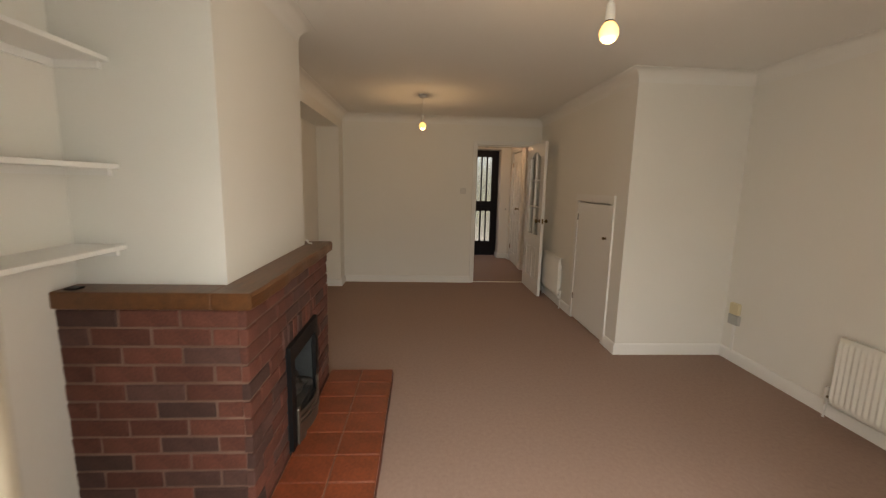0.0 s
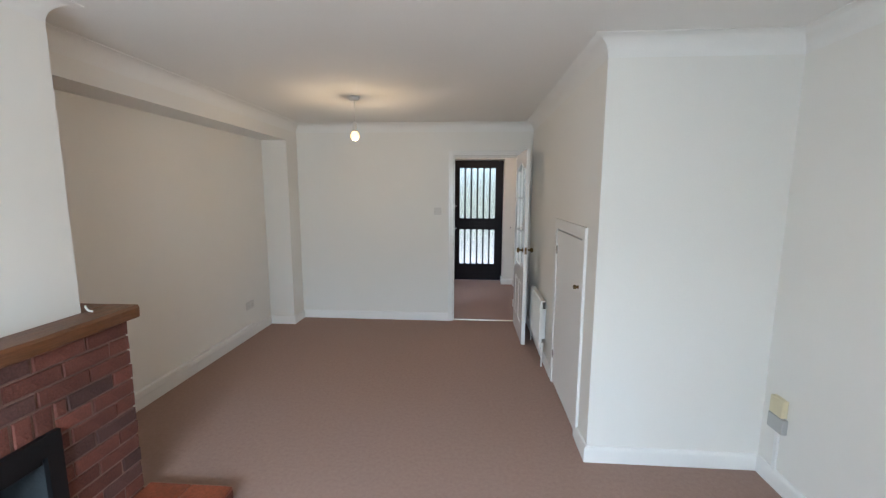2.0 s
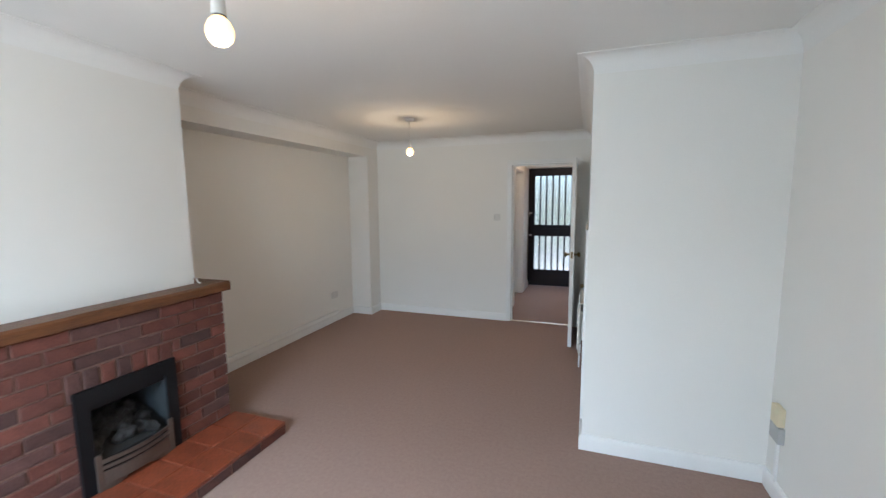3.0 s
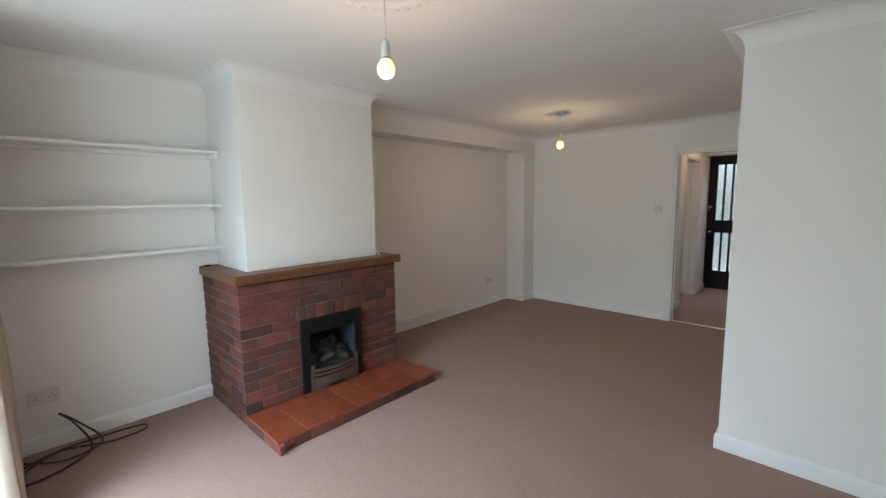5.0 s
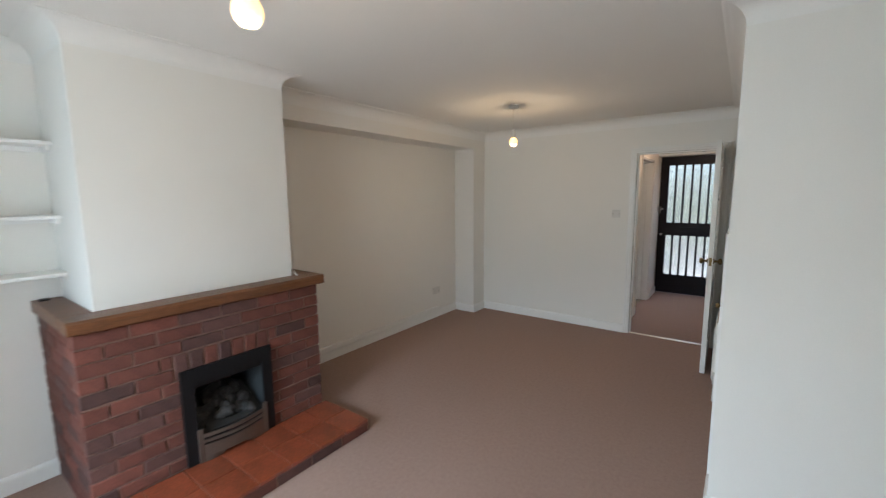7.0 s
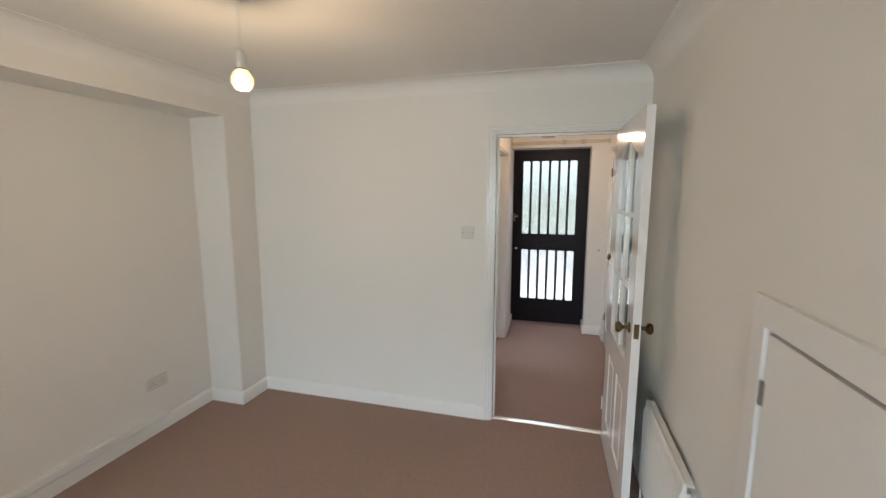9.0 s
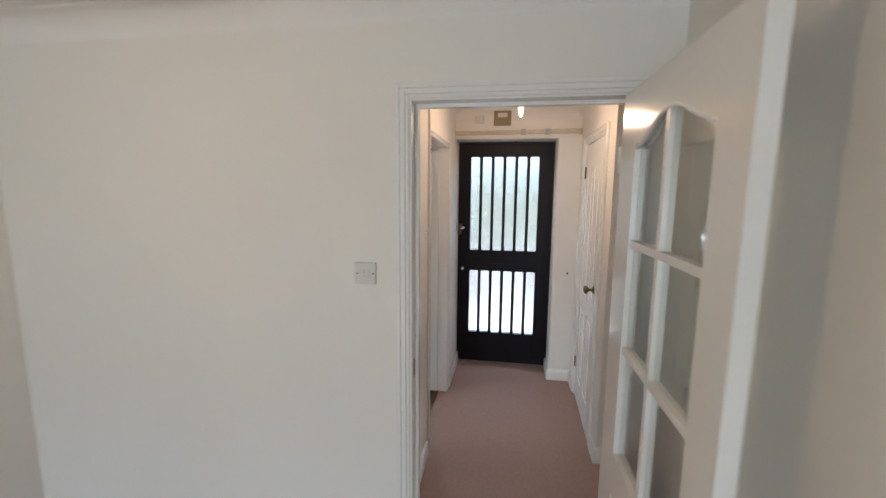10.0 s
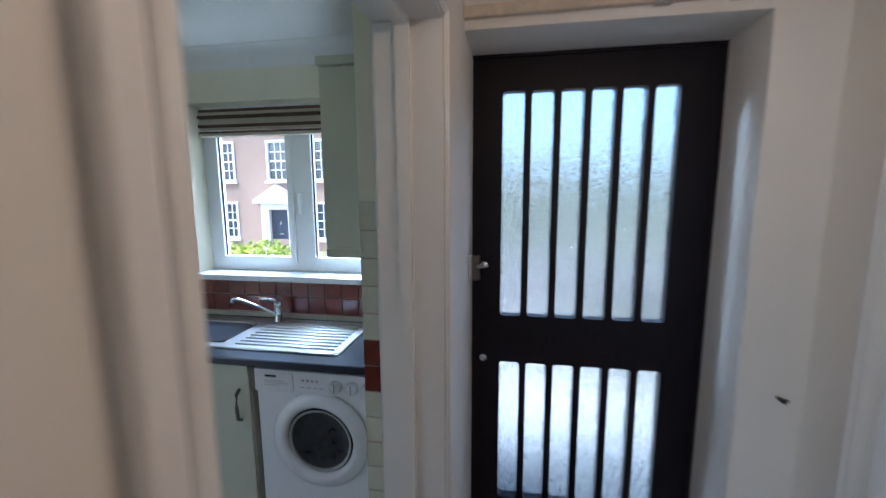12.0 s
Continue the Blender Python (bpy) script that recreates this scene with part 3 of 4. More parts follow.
def front_door():
    d = thing("door_4", "dark painted front door with rows of narrow obscure glass strips", "door", kind="structure")
    x0, x1, y0, y1, ht = 0.742, 1.62, 8.13, 8.175, 2.125
    gx, n, w, bar = 0.866, 6, 0.0832, 0.0255
    rows = ((0.306, 0.928), (1.126, 2.005))
    bm = boxes((x0, gx, y0, y1, 0.012, ht), (gx + 6 * w + 5 * bar, x1, y0, y1, 0.012, ht))
    xr = gx + 6 * w + 5 * bar
    for z0, z1 in ((0.012, 0.306), (0.928, 1.126), (2.005, ht)):
        box(bm, gx, xr, y0, y1, z0, z1)
    part("leaf", bm, FDOOR, d)
    for z0, z1 in rows:
        for i in range(5):
            xa = gx + w + i * (w + bar)
            part("bar", boxes((xa, xa + bar, y0, y1, z0, z1)), FDOOR, d)
        for i in range(6):
            xa = gx + i * (w + bar)
            c = 0.012
            for zz, s in ((z0, 1), (z1, -1)):
                cb = bmesh.new()
                for xx, sx in ((xa, 1), (xa + w, -1)):
                    pr = [(xx, zz), (xx + sx * c, zz), (xx + sx * c * 0.3, zz + s * c * 0.3), (xx, zz + s * c)]
                    a = [cb.verts.new((px, y0, pz)) for px, pz in pr]
                    b = [cb.verts.new((px, y1, pz)) for px, pz in pr]
                    cb.faces.new(a)
                    cb.faces.new(b[::-1])
                    for k in range(4):
                        cb.faces.new((a[k], a[(k + 1) % 4], b[(k + 1) % 4], b[k]))
                bmesh.ops.recalc_face_normals(cb, faces=cb.faces)
                part("slot_corner", cb, FDOOR, d)
            p = part("pane", boxes((xa, xa + w, y0 + 0.020, y0 + 0.024, z0, z1)), OBSCURE, d)
            p.visible_shadow = False
    part("letter_flap", rbox(1.045, 1.315, y0 - 0.006, y0, 0.995, 1.06, 0.003), FDOOR, d)
    part("frame", boxes((x0 - 0.004, x0, y0 - 0.02, y1, 0, ht + 0.01), (x1, FX1, y0 - 0.02, y1, 0, ht + 0.01), (x0, x1, y0 - 0.02, y1, ht + 0.001, FH)), FDOOR, d)
    lk = part("night_latch", rbox(0.745, 0.785, y0 - 0.035, y0, 1.275, 1.375, 0.004), FRET, d)
    part("latch_knob", lathe([(0, 0), (0.014, 0), (0.012, 0.02), (0.018, 0.026), (0.016, 0.045), (0, 0.048)], 16, Matrix.Translation((0.775, y0 - 0.03, 1.33)) @ pose(0, 0, 0, 0, 70, 0)), CHROME, lk)
    part("keyhole", lathe([(0, 0), (0.016, 0), (0.016, 0.004), (0.006, 0.005), (0, 0.003)], 16, Matrix.Translation((0.80, y0, 0.94)) @ pose(0, 0, 0, 90, 0, 0)), CHROME, d)
    return d


front_door()
setting("door_step", boxes((0.6, 1.8, 8.16, 9.0, -0.2, -0.01)), PAVEM, "stone step outside the front door", "step")

# ---- fireplace ----
fp = thing("fireplace", "red brick fireplace with burnt dark bricks and a black gas fire", "fireplace", (-0.61, 1.985, 0))
FXB, FY0, FY1 = -0.585, 1.312, 2.642     # brick face and ends
CH = 0.0742
def local(bm):
    bmesh.ops.translate(bm, verts=bm.verts, vec=(0.61, -1.985, 0))
    return bm


OY0, OY1, OZ1 = 1.735, 2.225, 0.63
part("brick_core", local(boxes((-0.70, FXB - 0.008, FY0 + 0.006, OY0, 0, 0.965), (-0.70, FXB - 0.008, OY1, FY1 - 0.011, 0, 0.965), (-0.70, FXB - 0.008, OY0, OY1, OZ1, 0.965),
                        (XW, -0.70, FY0 + 0.006, 1.427, 0, 0.965), (XW - 0.05, -0.70, 2.524, FY1 - 0.011, 0, 0.965))), MORTAR, fp, "recessed reddish mortar")


def brick_mesh(name, l, h, d, mat, seed):
    rnd = random.Random(seed)
    bm = bmesh.new()
    box(bm, -d, 0, -l / 2, l / 2, -h / 2, h / 2)
    for v in bm.verts:
        v.co += Vector((rnd.uniform(-0.002, 0.002), rnd.uniform(-0.0025, 0.0025), rnd.uniform(-0.002, 0.002)))
    bmesh.ops.bevel(bm, geom=[e for e in bm.edges if all(v.co.x > -d / 2 for v in e.verts)], offset=0.004, segments=1, affect='EDGES')
    return mesh(name, bm, mat)


BL, BH = 0.212, CH - 0.0105
rb = random.Random(11)
brick_kinds = {}
def brick_for(l, h):
    key = (round(l, 3), round(h, 3), rb.randrange(3), rb.random() < 0.27)
    if key not in brick_kinds:
        brick_kinds[key] = brick_mesh("brick", key[0], key[1], 0.03, BRICKD if key[3] else BRICK, len(brick_kinds))
    return brick_kinds[key]


def lay(face, start, end, course, skip=None):
    """One course of bricks along a face: front (+x), near end (-y) or far end (+y)."""
    z = CH * (course + 0.5)
    pitch = BL + 0.0105
    pos = start - (pitch / 2 if course % 2 else 0.0)
    while pos < end - 0.02:
        a, b = max(pos, start), min(pos + BL, end)
        pos += pitch
        spans = [(a, b)]
        if skip and skip[0] < z < skip[1]:
            spans = [(a, min(b, skip[2])), (max(a, skip[3]), b)]
        for p, q in spans:
            if q - p < 0.03:
                continue
            c, j = (p + q) / 2, rb.uniform(-0.002, 0.003)
            me = brick_for(q - p, BH)
            if face == "front":
                mm = pose(FXB + j, c, z)
            elif face == "near":
                mm = pose(c, FY0 - j, z, 0, 0, -90)
            else:
                mm = pose(c, FY1 + j, z, 0, 0, 90)
            piece("brick", me, fp, Matrix.Translation((0.61, -1.985, 0)) @ mm)


SOLD0, SOLD1 = 0.668, 0.668 + 2 * CH
for c in range(13):
    zc = CH * (c + 0.5)
    if 8 <= c < 10:
        lay("front", FY0, FY1, c, (0, 9, OY0 - 0.035, OY1 + 0.035))
    else:
        lay("front", FY0, FY1, c, (0, 0.60, OY0 - 0.005, OY1 + 0.005))
    lay("near", XW, FXB - 0.032, c)
    lay("far", XWF, FXB - 0.032, c)
for i in range(7):
    y = OY0 - 0.03 + (OY1 - OY0 + 0.06) * (i + 0.5) / 7
    piece("brick", brick_for(0.0645, 2 * CH - 0.012), fp, Matrix.Translation((0.61, -1.985, 0)) @ pose(FXB + rb.uniform(-0.001, 0.004), y, 9 * CH, 0, 0, 0))

# mantel shelf round the breast
mt = bmesh.new()
def wavy(y):
    return 0.004 * math.sin(9 * y) + 0.003 * math.sin(23 * y + 1)


steps = 28
prev = None
for i in range(steps + 1):
    y = 1.292 + (2.682 - 1.292) * i / steps
    xf = -0.55 + wavy(y)
    ring = [mt.verts.new(p) for p in ((-0.6995, y, 0.968), (xf - 0.006, y, 0.968), (xf, y, 0.975), (xf + 0.002, y, 1.02), (xf - 0.006, y, 1.033), (-0.6995, y, 1.033))]
    if prev:
        for k in range(6):
            mt.faces.new((prev[k], prev[(k + 1) % 6], ring[(k + 1) % 6], ring[k]))
    else:
        mt.faces.new(ring)
    prev = ring
mt.faces.new(prev[::-1])
bmesh.ops.recalc_face_normals(mt, faces=mt.faces)
part("mantel_shelf", local(mt), MANTEL, fp, "dark stained timber mantel shelf")
part("mantel_return", local(rbox(XW + 0.001, -0.701, 1.292, 1.426, 0.968, 1.033, 0.006)), MANTEL, fp, "dark stained timber mantel return")
part("mantel_return", local(rbox(XWF + 0.001, -0.701, 2.525, 2.682, 0.968, 1.033, 0.006)), MANTEL, fp, "dark stained timber mantel return")
tagged(part("trinket", rbox(-1.235, -1.19, 1.315, 1.36, 1.033, 1.041, 0.003), BLACK), "small flat black object lying on the mantel shelf", "trinket")

tagged(part("cable_end", tube([(-0.655, 2.535, 1.0385), (-0.675, 2.538, 1.040), (-0.684, 2.536, 1.052), (-0.686, 2.534, 1.066)], 0.005, 8), CORD), "short white cable end lying on the mantel shelf", "cable")

# hearth
hearth = thing("hearth", "raised terracotta tiled hearth with brick edging", "hearth", (-0.35, 1.975, 0))
def hl(bm):
    bmesh.ops.translate(bm, verts=bm.verts, vec=(0.35, -1.975, 0))
    return bm


HXF, HY0, HY1, HZ = -0.12, 1.308, 2.662, 0.082
part("bed", hl(boxes((FXB + 0.012, HXF - 0.006, HY0 + 0.006, HY1 - 0.006, 0, HZ - 0.005))), GROUT, hearth, "grey grout bed")
nt_, rows_ = 7, 2
tw, td = (HY1 - HY0) / nt_, (HXF - FXB - 0.014) / rows_
tile_bm = rbox(-td / 2 + 0.003, td / 2 - 0.003, -tw / 2 + 0.003, tw / 2 - 0.003, -0.02, 0.002, 0.003, 1)
tile_me = mesh("tile", tile_bm, TERRA)
for i in range(nt_):
    for j in range(rows_):
        piece("tile", tile_me, hearth, pose(0.35 + FXB + 0.014 + td * (j + 0.5), -1.975 + HY0 + tw * (i + 0.5), HZ + rb.uniform(-0.0015, 0.001), 0, 0, rb.choice((0, 180))))
for i in range(6):
    l = (HY1 - HY0) / 6
    piece("edge_brick", brick_for(l - 0.008, HZ - 0.02), hearth, pose(0.35 + HXF, -1.975 + HY0 + l * (i + 0.5), 0.034))
for i in range(2):
    l = 0.24
    piece("edge_brick", brick_for(l - 0.008, HZ - 0.02), hearth, pose(0.35 + FXB + 0.02 + l * (i + 0.5), -1.975 + HY0, 0.034, 0, 0, -90))

# gas fire
fire = thing("gas_fire", "black framed inset gas fire with grey coals and a pewter front", "gas fire", (-0.6, 1.98, HZ))
def fl(bm):
    bmesh.ops.translate(bm, verts=bm.verts, vec=(0.6, -1.98, -HZ))
    return bm


Fy0, Fy1, Fz = 1.722, 2.248, 0.640
bm = bmesh.new()
for d in ((FXB + 0.004, FXB + 0.026, Fy0, Fy0 + 0.062, HZ + 0.003, Fz), (FXB + 0.004, FXB + 0.026, Fy1 - 0.062, Fy1, HZ + 0.003, Fz), (FXB + 0.004, FXB + 0.026, Fy0 + 0.062, Fy1 - 0.062, Fz - 0.085, Fz)):
    box(bm, *d)
part("surround", fl(bm), BLACK, fire, "black metal surround")
part("firebox", fl(boxes((-1.03, -1.01, OY0 + 0.01, OY1 - 0.01, 0.02, OZ1), (-1.01, FXB, OY0 + 0.01, OY0 + 0.03, 0.02, OZ1), (-1.01, FXB, OY1 - 0.03, OY1 - 0.01, 0.02, OZ1), (-1.01, FXB, OY0 + 0.03, OY1 - 0.03, OZ1 - 0.03, OZ1), (-1.01, FXB, OY0 + 0.03, OY1 - 0.03, 0.02, 0.06))), FIREBACK, fire, "grey fire lining")
part("hood", fl(rbox(FXB - 0.06, FXB + 0.004, Fy0 + 0.062, Fy1 - 0.062, Fz - 0.12, Fz - 0.085, 0.004)), BLACK, fire)
# bowed front with slots
def bowed(y0, y1, z0, z1, bow, t=0.008, n=14):
    bm = bmesh.new()
    rows = []
    for i in range(n + 1):
        u = i / n
        y = y0 + (y1 - y0) * u
        x = FXB + 0.028 + bow * math.sin(math.pi * u)
        rows.append([bm.verts.new((x, y, z0)), bm.verts.new((x + t, y, z0)), bm.verts.new((x + t, y, z1)), bm.verts.new((x, y, z1))])
    for a, b in zip(rows, rows[1:]):
        for k in range(4):
            bm.faces.new((a[k], a[(k + 1) % 4], b[(k + 1) % 4], b[k]))
    bm.faces.new(rows[0])
    bm.faces.new(rows[-1][::-1])
    bmesh.ops.recalc_face_normals(bm, faces=bm.faces)
    return fl(bm)


gy0, gy1 = Fy0 + 0.055, Fy1 - 0.055
for z0, z1 in ((0.115, 0.185), (0.198, 0.216), (0.230, 0.250)):
    part("fret_bar", bowed(gy0 + 0.02, gy1 - 0.02, z0, z1, 0.035), FRET, fire, "pewter bowed bar")
for y in (gy0, gy1 - 0.03):
    part("fret_upright", fl(rbox(FXB + 0.026, FXB + 0.040, y, y + 0.03, HZ + 0.003, 0.285, 0.004)), FRET, fire, "pewter upright")
part("fret_foot", bowed(gy0 + 0.02, gy0 + 0.14, HZ + 0.003, 0.115, 0.012), FRET, fire)
part("fret_foot", bowed(gy1 - 0.14, gy1 - 0.02, HZ + 0.003, 0.115, 0.012), FRET, fire)
part("ash_tray", fl(boxes((FXB, FXB + 0.02, gy0 + 0.02, gy1 - 0.02, HZ + 0.003, 0.20))), DARKP, fire)
coal_meshes = []
for k in range(4):
    cb = bmesh.new()
    bmesh.ops.create_icosphere(cb, subdivisions=2, radius=1.0)
    for v in cb.verts:
        v.co *= 0.85 + 0.35 * noise.noise(v.co * 1.3 + Vector((k * 7, 0, 0)))
        v.co.z *= 0.8
    for f in cb.faces:
        f.smooth = True
    coal_meshes.append(mesh("coal", cb, COAL))
for i in range(46):
    lev = rb.random()
    y = rb.uniform(gy0 + 0.03, gy1 - 0.03)
    depth = rb.uniform(0, 1)
    x = FXB - 0.005 - 0.20 * depth
    heap = 0.262 + 0.15 * depth * (1 - ((y - 1.98) / 0.24) ** 2) + rb.uniform(-0.02, 0.02)
    r = rb.uniform(0.033, 0.047)
    piece("coal", coal_meshes[i % 4], fire, Matrix.Translation((x + 0.6, y - 1.98, heap - HZ)) @ pose(0, 0, 0, rb.uniform(0, 360), rb.uniform(0, 360), 0) @ Matrix.Diagonal((r, r * rb.uniform(0.8, 1.3), r, 1)))
part("coal_bed", fl(extrude([(-1.0, 0.06), (FXB + 0.01, 0.06), (FXB + 0.01, 0.235), (-0.70, 0.30), (-0.82, 0.37), (-1.0, 0.30)], gy0 + 0.02, gy1 - 0.02, "y")), DARKP, fire)

# ---- shelves ----
for z in (1.876, 1.496, 1.190):
    sh = thing("wall_shelf", "long white painted shelf fixed in the recess", "shelf", (XW, 0.74, z - 0.018), group="shelves in the recess")
    part("board", rbox(0.0, 0.20, YS - 0.74 + 0.002, 1.427 - 0.74 - 0.002, 0, 0.018, 0.003), SATIN, sh)
    part("wall_batten", boxes((0.0, 0.018, YS - 0.74 + 0.002, 1.427 - 0.74 - 0.002, -0.026, 0)), SATIN, sh)
    part("end_batten", boxes((0.018, 0.17, 1.427 - 0.74 - 0.02, 1.427 - 0.74 - 0.002, -0.026, 0)), SATIN, sh)

# ---- pendant lamps ----
def pendant(at, label, candle=False):
    x, y, z = at
    p = thing("pendant_lamp", label, "lamp", (x, y, H), group="bare pendant bulbs")
    part("ceiling_rose", lathe([(0, 0), (0.045, 0), (0.047, -0.008), (0.040, -0.024), (0.012, -0.030), (0, -0.030)], 24), PLASTIC, p)
    top = z + 0.105
    part("flex", tube([(0, 0, -0.02), (0.001, 0, (top - H) / 2), (0, 0, top - H)], 0.0028, 6), CORD, p)
    part("lampholder", lathe([(0, 0.01), (0.010, 0.01), (0.017, -0.005), (0.019, -0.03), (0.020, -0.058), (0.018, -0.062), (0, -0.062)], 20, Matrix.Translation((0, 0, top - H))), PLASTIC, p)
    part("holder_ring", lathe([(0.0185, -0.058), (0.0195, -0.061), (0.0185, -0.064), (0, -0.064)], 20, Matrix.Translation((0, 0, top - H))), DARKP, p)
    c = Matrix.Translation((0, 0, z - H))
    if candle:
        g = lathe([(0.012, 0.05), (0.0175, 0.03), (0.0185, 0.0), (0.013, -0.03), (0.004, -0.05), (0, -0.052)], 18, c)
    else:
        g = lathe([(0.013, 0.05), (0.015, 0.043), (0.028, 0.029), (0.036, 0.012), (0.0375, -0.002), (0.033, -0.019), (0.020, -0.032), (0, -0.037)], 20, c)
    part("bulb", g, BULB, p, "glowing warm bulb")
    lamp = new("bulb_light", bpy.data.lights.new("bulb_light", 'POINT'))
    lamp.data.energy, lamp.data.color, lamp.data.shadow_soft_size = BULB_WATTS * (1.0 if not candle else 0.98), (1.0, 0.65, 0.40) if candle else (1.0, 0.68, 0.36), 0.03
    lamp.location = (x, y, z - 0.075)
    return p


pendant((0.792, 1.468, 2.045), "bare warm bulb on a white flex from the ceiling")
pendant((0.075, 4.38, 2.062), "bare warm bulb on a white flex from the ceiling")
pendant((1.282, 6.817, 2.185), "bare candle bulb hanging in the hall", candle=True)
md = thing("ceiling_medallion", "white plaster ceiling medallion with a leafy rim", "medallion", (0.792, 1.468, H))
part("disc", lathe([(0.05, -0.004), (0.10, -0.006), (0.12, -0.014), (0.14, -0.006), (0.20, -0.004), (0.215, -0.012), (0.23, -0.004), (0.235, 0.0)], 48), CEIL, md)
petal = lathe([(0, -0.012), (0.012, -0.010), (0.022, -0.004), (0.026, 0)], 10)
petal_me = mesh("leaf_relief", petal, CEIL)
for i in range(28):
    a = 2 * math.pi * i / 28
    piece("leaf_relief", petal_me, md, pose(0.232 * math.cos(a), 0.232 * math.sin(a), 0, 0, 0, math.degrees(a)) @ Matrix.Diagonal((1.25, 0.85, 1, 1)))

# ---- radiators ----
def radiator(name_label, length, height, at, turn, bottom):
    """Local x along the wall, y out from it."""
    r = thing("radiator", name_label, "radiator", at, turn)
    n = max(6, round(length / 0.034))
    bm = bmesh.new()
    top, bot = bottom + height, bottom
    prof = []
    for i in range(n * 6 + 1):
        x = length * i / (n * 6)
        prof.append((x, 0.062 + 0.007 * math.cos(2 * math.pi * i / 6)))
    cols = []
    for x, y in prof:
        cols.append([bm.verts.new((x, 0.045, bot)), bm.verts.new((x, 0.058, bot + 0.004)), bm.verts.new((x, 0.060, bot + 0.03)), bm.verts.new((x, y, bot + 0.055)), bm.verts.new((x, y, top - 0.055)), bm.verts.new((x, 0.060, top - 0.03)), bm.verts.new((x, 0.058, top - 0.004)), bm.verts.new((x, 0.045, top))])
    for a, b in zip(cols, cols[1:]):
        for k in range(7):
            f = bm.faces.new((a[k], b[k], b[k + 1], a[k + 1]))
            f.smooth = True
        bm.faces.new((a[7], b[7], b[0], a[0]))
    bm.faces.new(cols[0])
    bm.faces.new(cols[-1][::-1])
    bmesh.ops.recalc_face_normals(bm, faces=bm.faces)
    part("panel", bm, RADM, r)
    part("top_grille", boxes((0, length, 0.02, 0.045, top - 0.012, top - 0.004)), RADM, r)
    for x in (0.1, length - 0.1):
        part("bracket", boxes((x - 0.015, x + 0.015, 0, 0.045, bot + 0.1, top - 0.1)), RADM, r)
    for x, s in ((-0.035, 1), (length + 0.035, -1)):
        v = part("valve", lathe([(0.008, 0.0), (0.008, 0.03), (0.013, 0.033), (0.013, 0.065), (0.016, 0.068), (0.016, 0.115), (0, 0.12)], 14, Matrix.Translation((x, 0.045, bot - 0.01))), PLASTIC, r)
        part("valve_body", tube([(x, 0.045, bot + 0.045), (x + s * 0.037, 0.045, bot + 0.045)], 0.011, 10), BRASS, r)
        part("pipe", tube([(x, 0.045, 0.0), (x, 0.045, bot)], 0.0075, 8), SATIN, r)
    return r


radiator("white ribbed panel radiator low on the side wall", 1.0, 0.46, (XE, 1.095, 0), 90, 0.10)
radiator("white ribbed panel radiator behind the open door", 0.62, 0.49, (XB, 4.50, 0), 90, 0.12)
radiator("white panel radiator at the foot of the stairs", 0.7, 0.60, (2.72, NY, 0), 180, 0.25)


# ---- switches, sockets and small fittings ----
def plate(name, label, category, at, turn, w, h, kind_of="switch", mat=None):
    """Face plate in the local x-z plane, facing -y."""
    p = thing(name, label, category, at, turn)
    mat = mat or PLASTIC
    part("face_plate", rbox(-w / 2, w / 2, -0.010, 0, -h / 2, h / 2, 0.003), mat, p)
    if kind_of == "switch":
        for x in (-0.009, 0.009):
            part("rocker", rbox(x - 0.008, x + 0.008, -0.0145, -0.010, -0.014, 0.014, 0.0015), mat, p)
        for x in (-0.033, 0.033):
            part("screw", lathe([(0, 0.0015), (0.003, 0.001), (0.0035, 0)], 10, Matrix.Translation((x, -0.010, 0)) @ pose(0, 0, 0, 90, 0, 0)), BRASS, p)
    if kind_of == "socket":
        for cx in (-0.036, 0.036):
            for dx, dz, a, b in ((0, 0.010, 0.0022, 0.005), (-0.011, -0.009, 0.004, 0.002), (0.011, -0.009, 0.004, 0.002)):
                part("pin_slot", boxes((cx + dx - a, cx + dx + a, -0.0106, -0.010, dz - b, dz + b)), DARKP, p)
            part("rocker", rbox(cx - 0.005 + 0.012 * (1 if cx > 0 else -1), cx + 0.005 + 0.012 * (1 if cx > 0 else -1), -0.014, -0.010, 0.018, 0.034, 0.0015), mat, p)
    return p


plate("light_switch", "white plastic double light switch beside the doorway", "switch", (0.677, YN, 1.36), 0, 0.088, 0.088)
plate("wall_socket", "white plastic double socket in the recess", "socket", (XWF, 5.03, 0.352), 90, 0.147, 0.088, "socket")
plate("wall_socket", "white plastic double socket below the shelves", "socket", (XW, 0.385, 0.335), 90, 0.147, 0.088, "socket")
pl = plate("aerial_socket", "white plastic aerial socket below the shelves", "socket", (XW, 0.235, 0.325), 90, 0.088, 0.088, "none")
part("aerial_hole", lathe([(0, 0.001), (0.007, 0.001), (0.007, 0)], 12, Matrix.Translation((0, -0.010, 0)) @ pose(0, 0, 0, 90, 0, 0)), DARKP, pl)
plate("light_switch", "white plastic switch at the foot of the stairs", "switch", (1.975, NY, 1.394), 0, 0.088, 0.088, "blank")
plate("light_switch", "white plastic switch inside the front door", "switch", (HX0, 8.00, 1.345), 90, 0.06, 0.1, "blank")
jb = thing("junction_box", "yellowed plastic telephone box over a grey box by the corner", "telephone box", (XE, 3.0, 0.41), -90)
part("cream_box", rbox(-0.045, 0.045, -0.034, 0, 0.0, 0.098, 0.006), CREAMP, jb, "yellowed plastic box")
part("grey_box", rbox(-0.054, 0.054, -0.030, 0, -0.088, -0.004, 0.004), GREYP, jb, "grey plastic box")
part("conduit", rbox(-0.012, 0.012, -0.014, 0, -0.32, -0.088, 0.003), SATIN, jb)
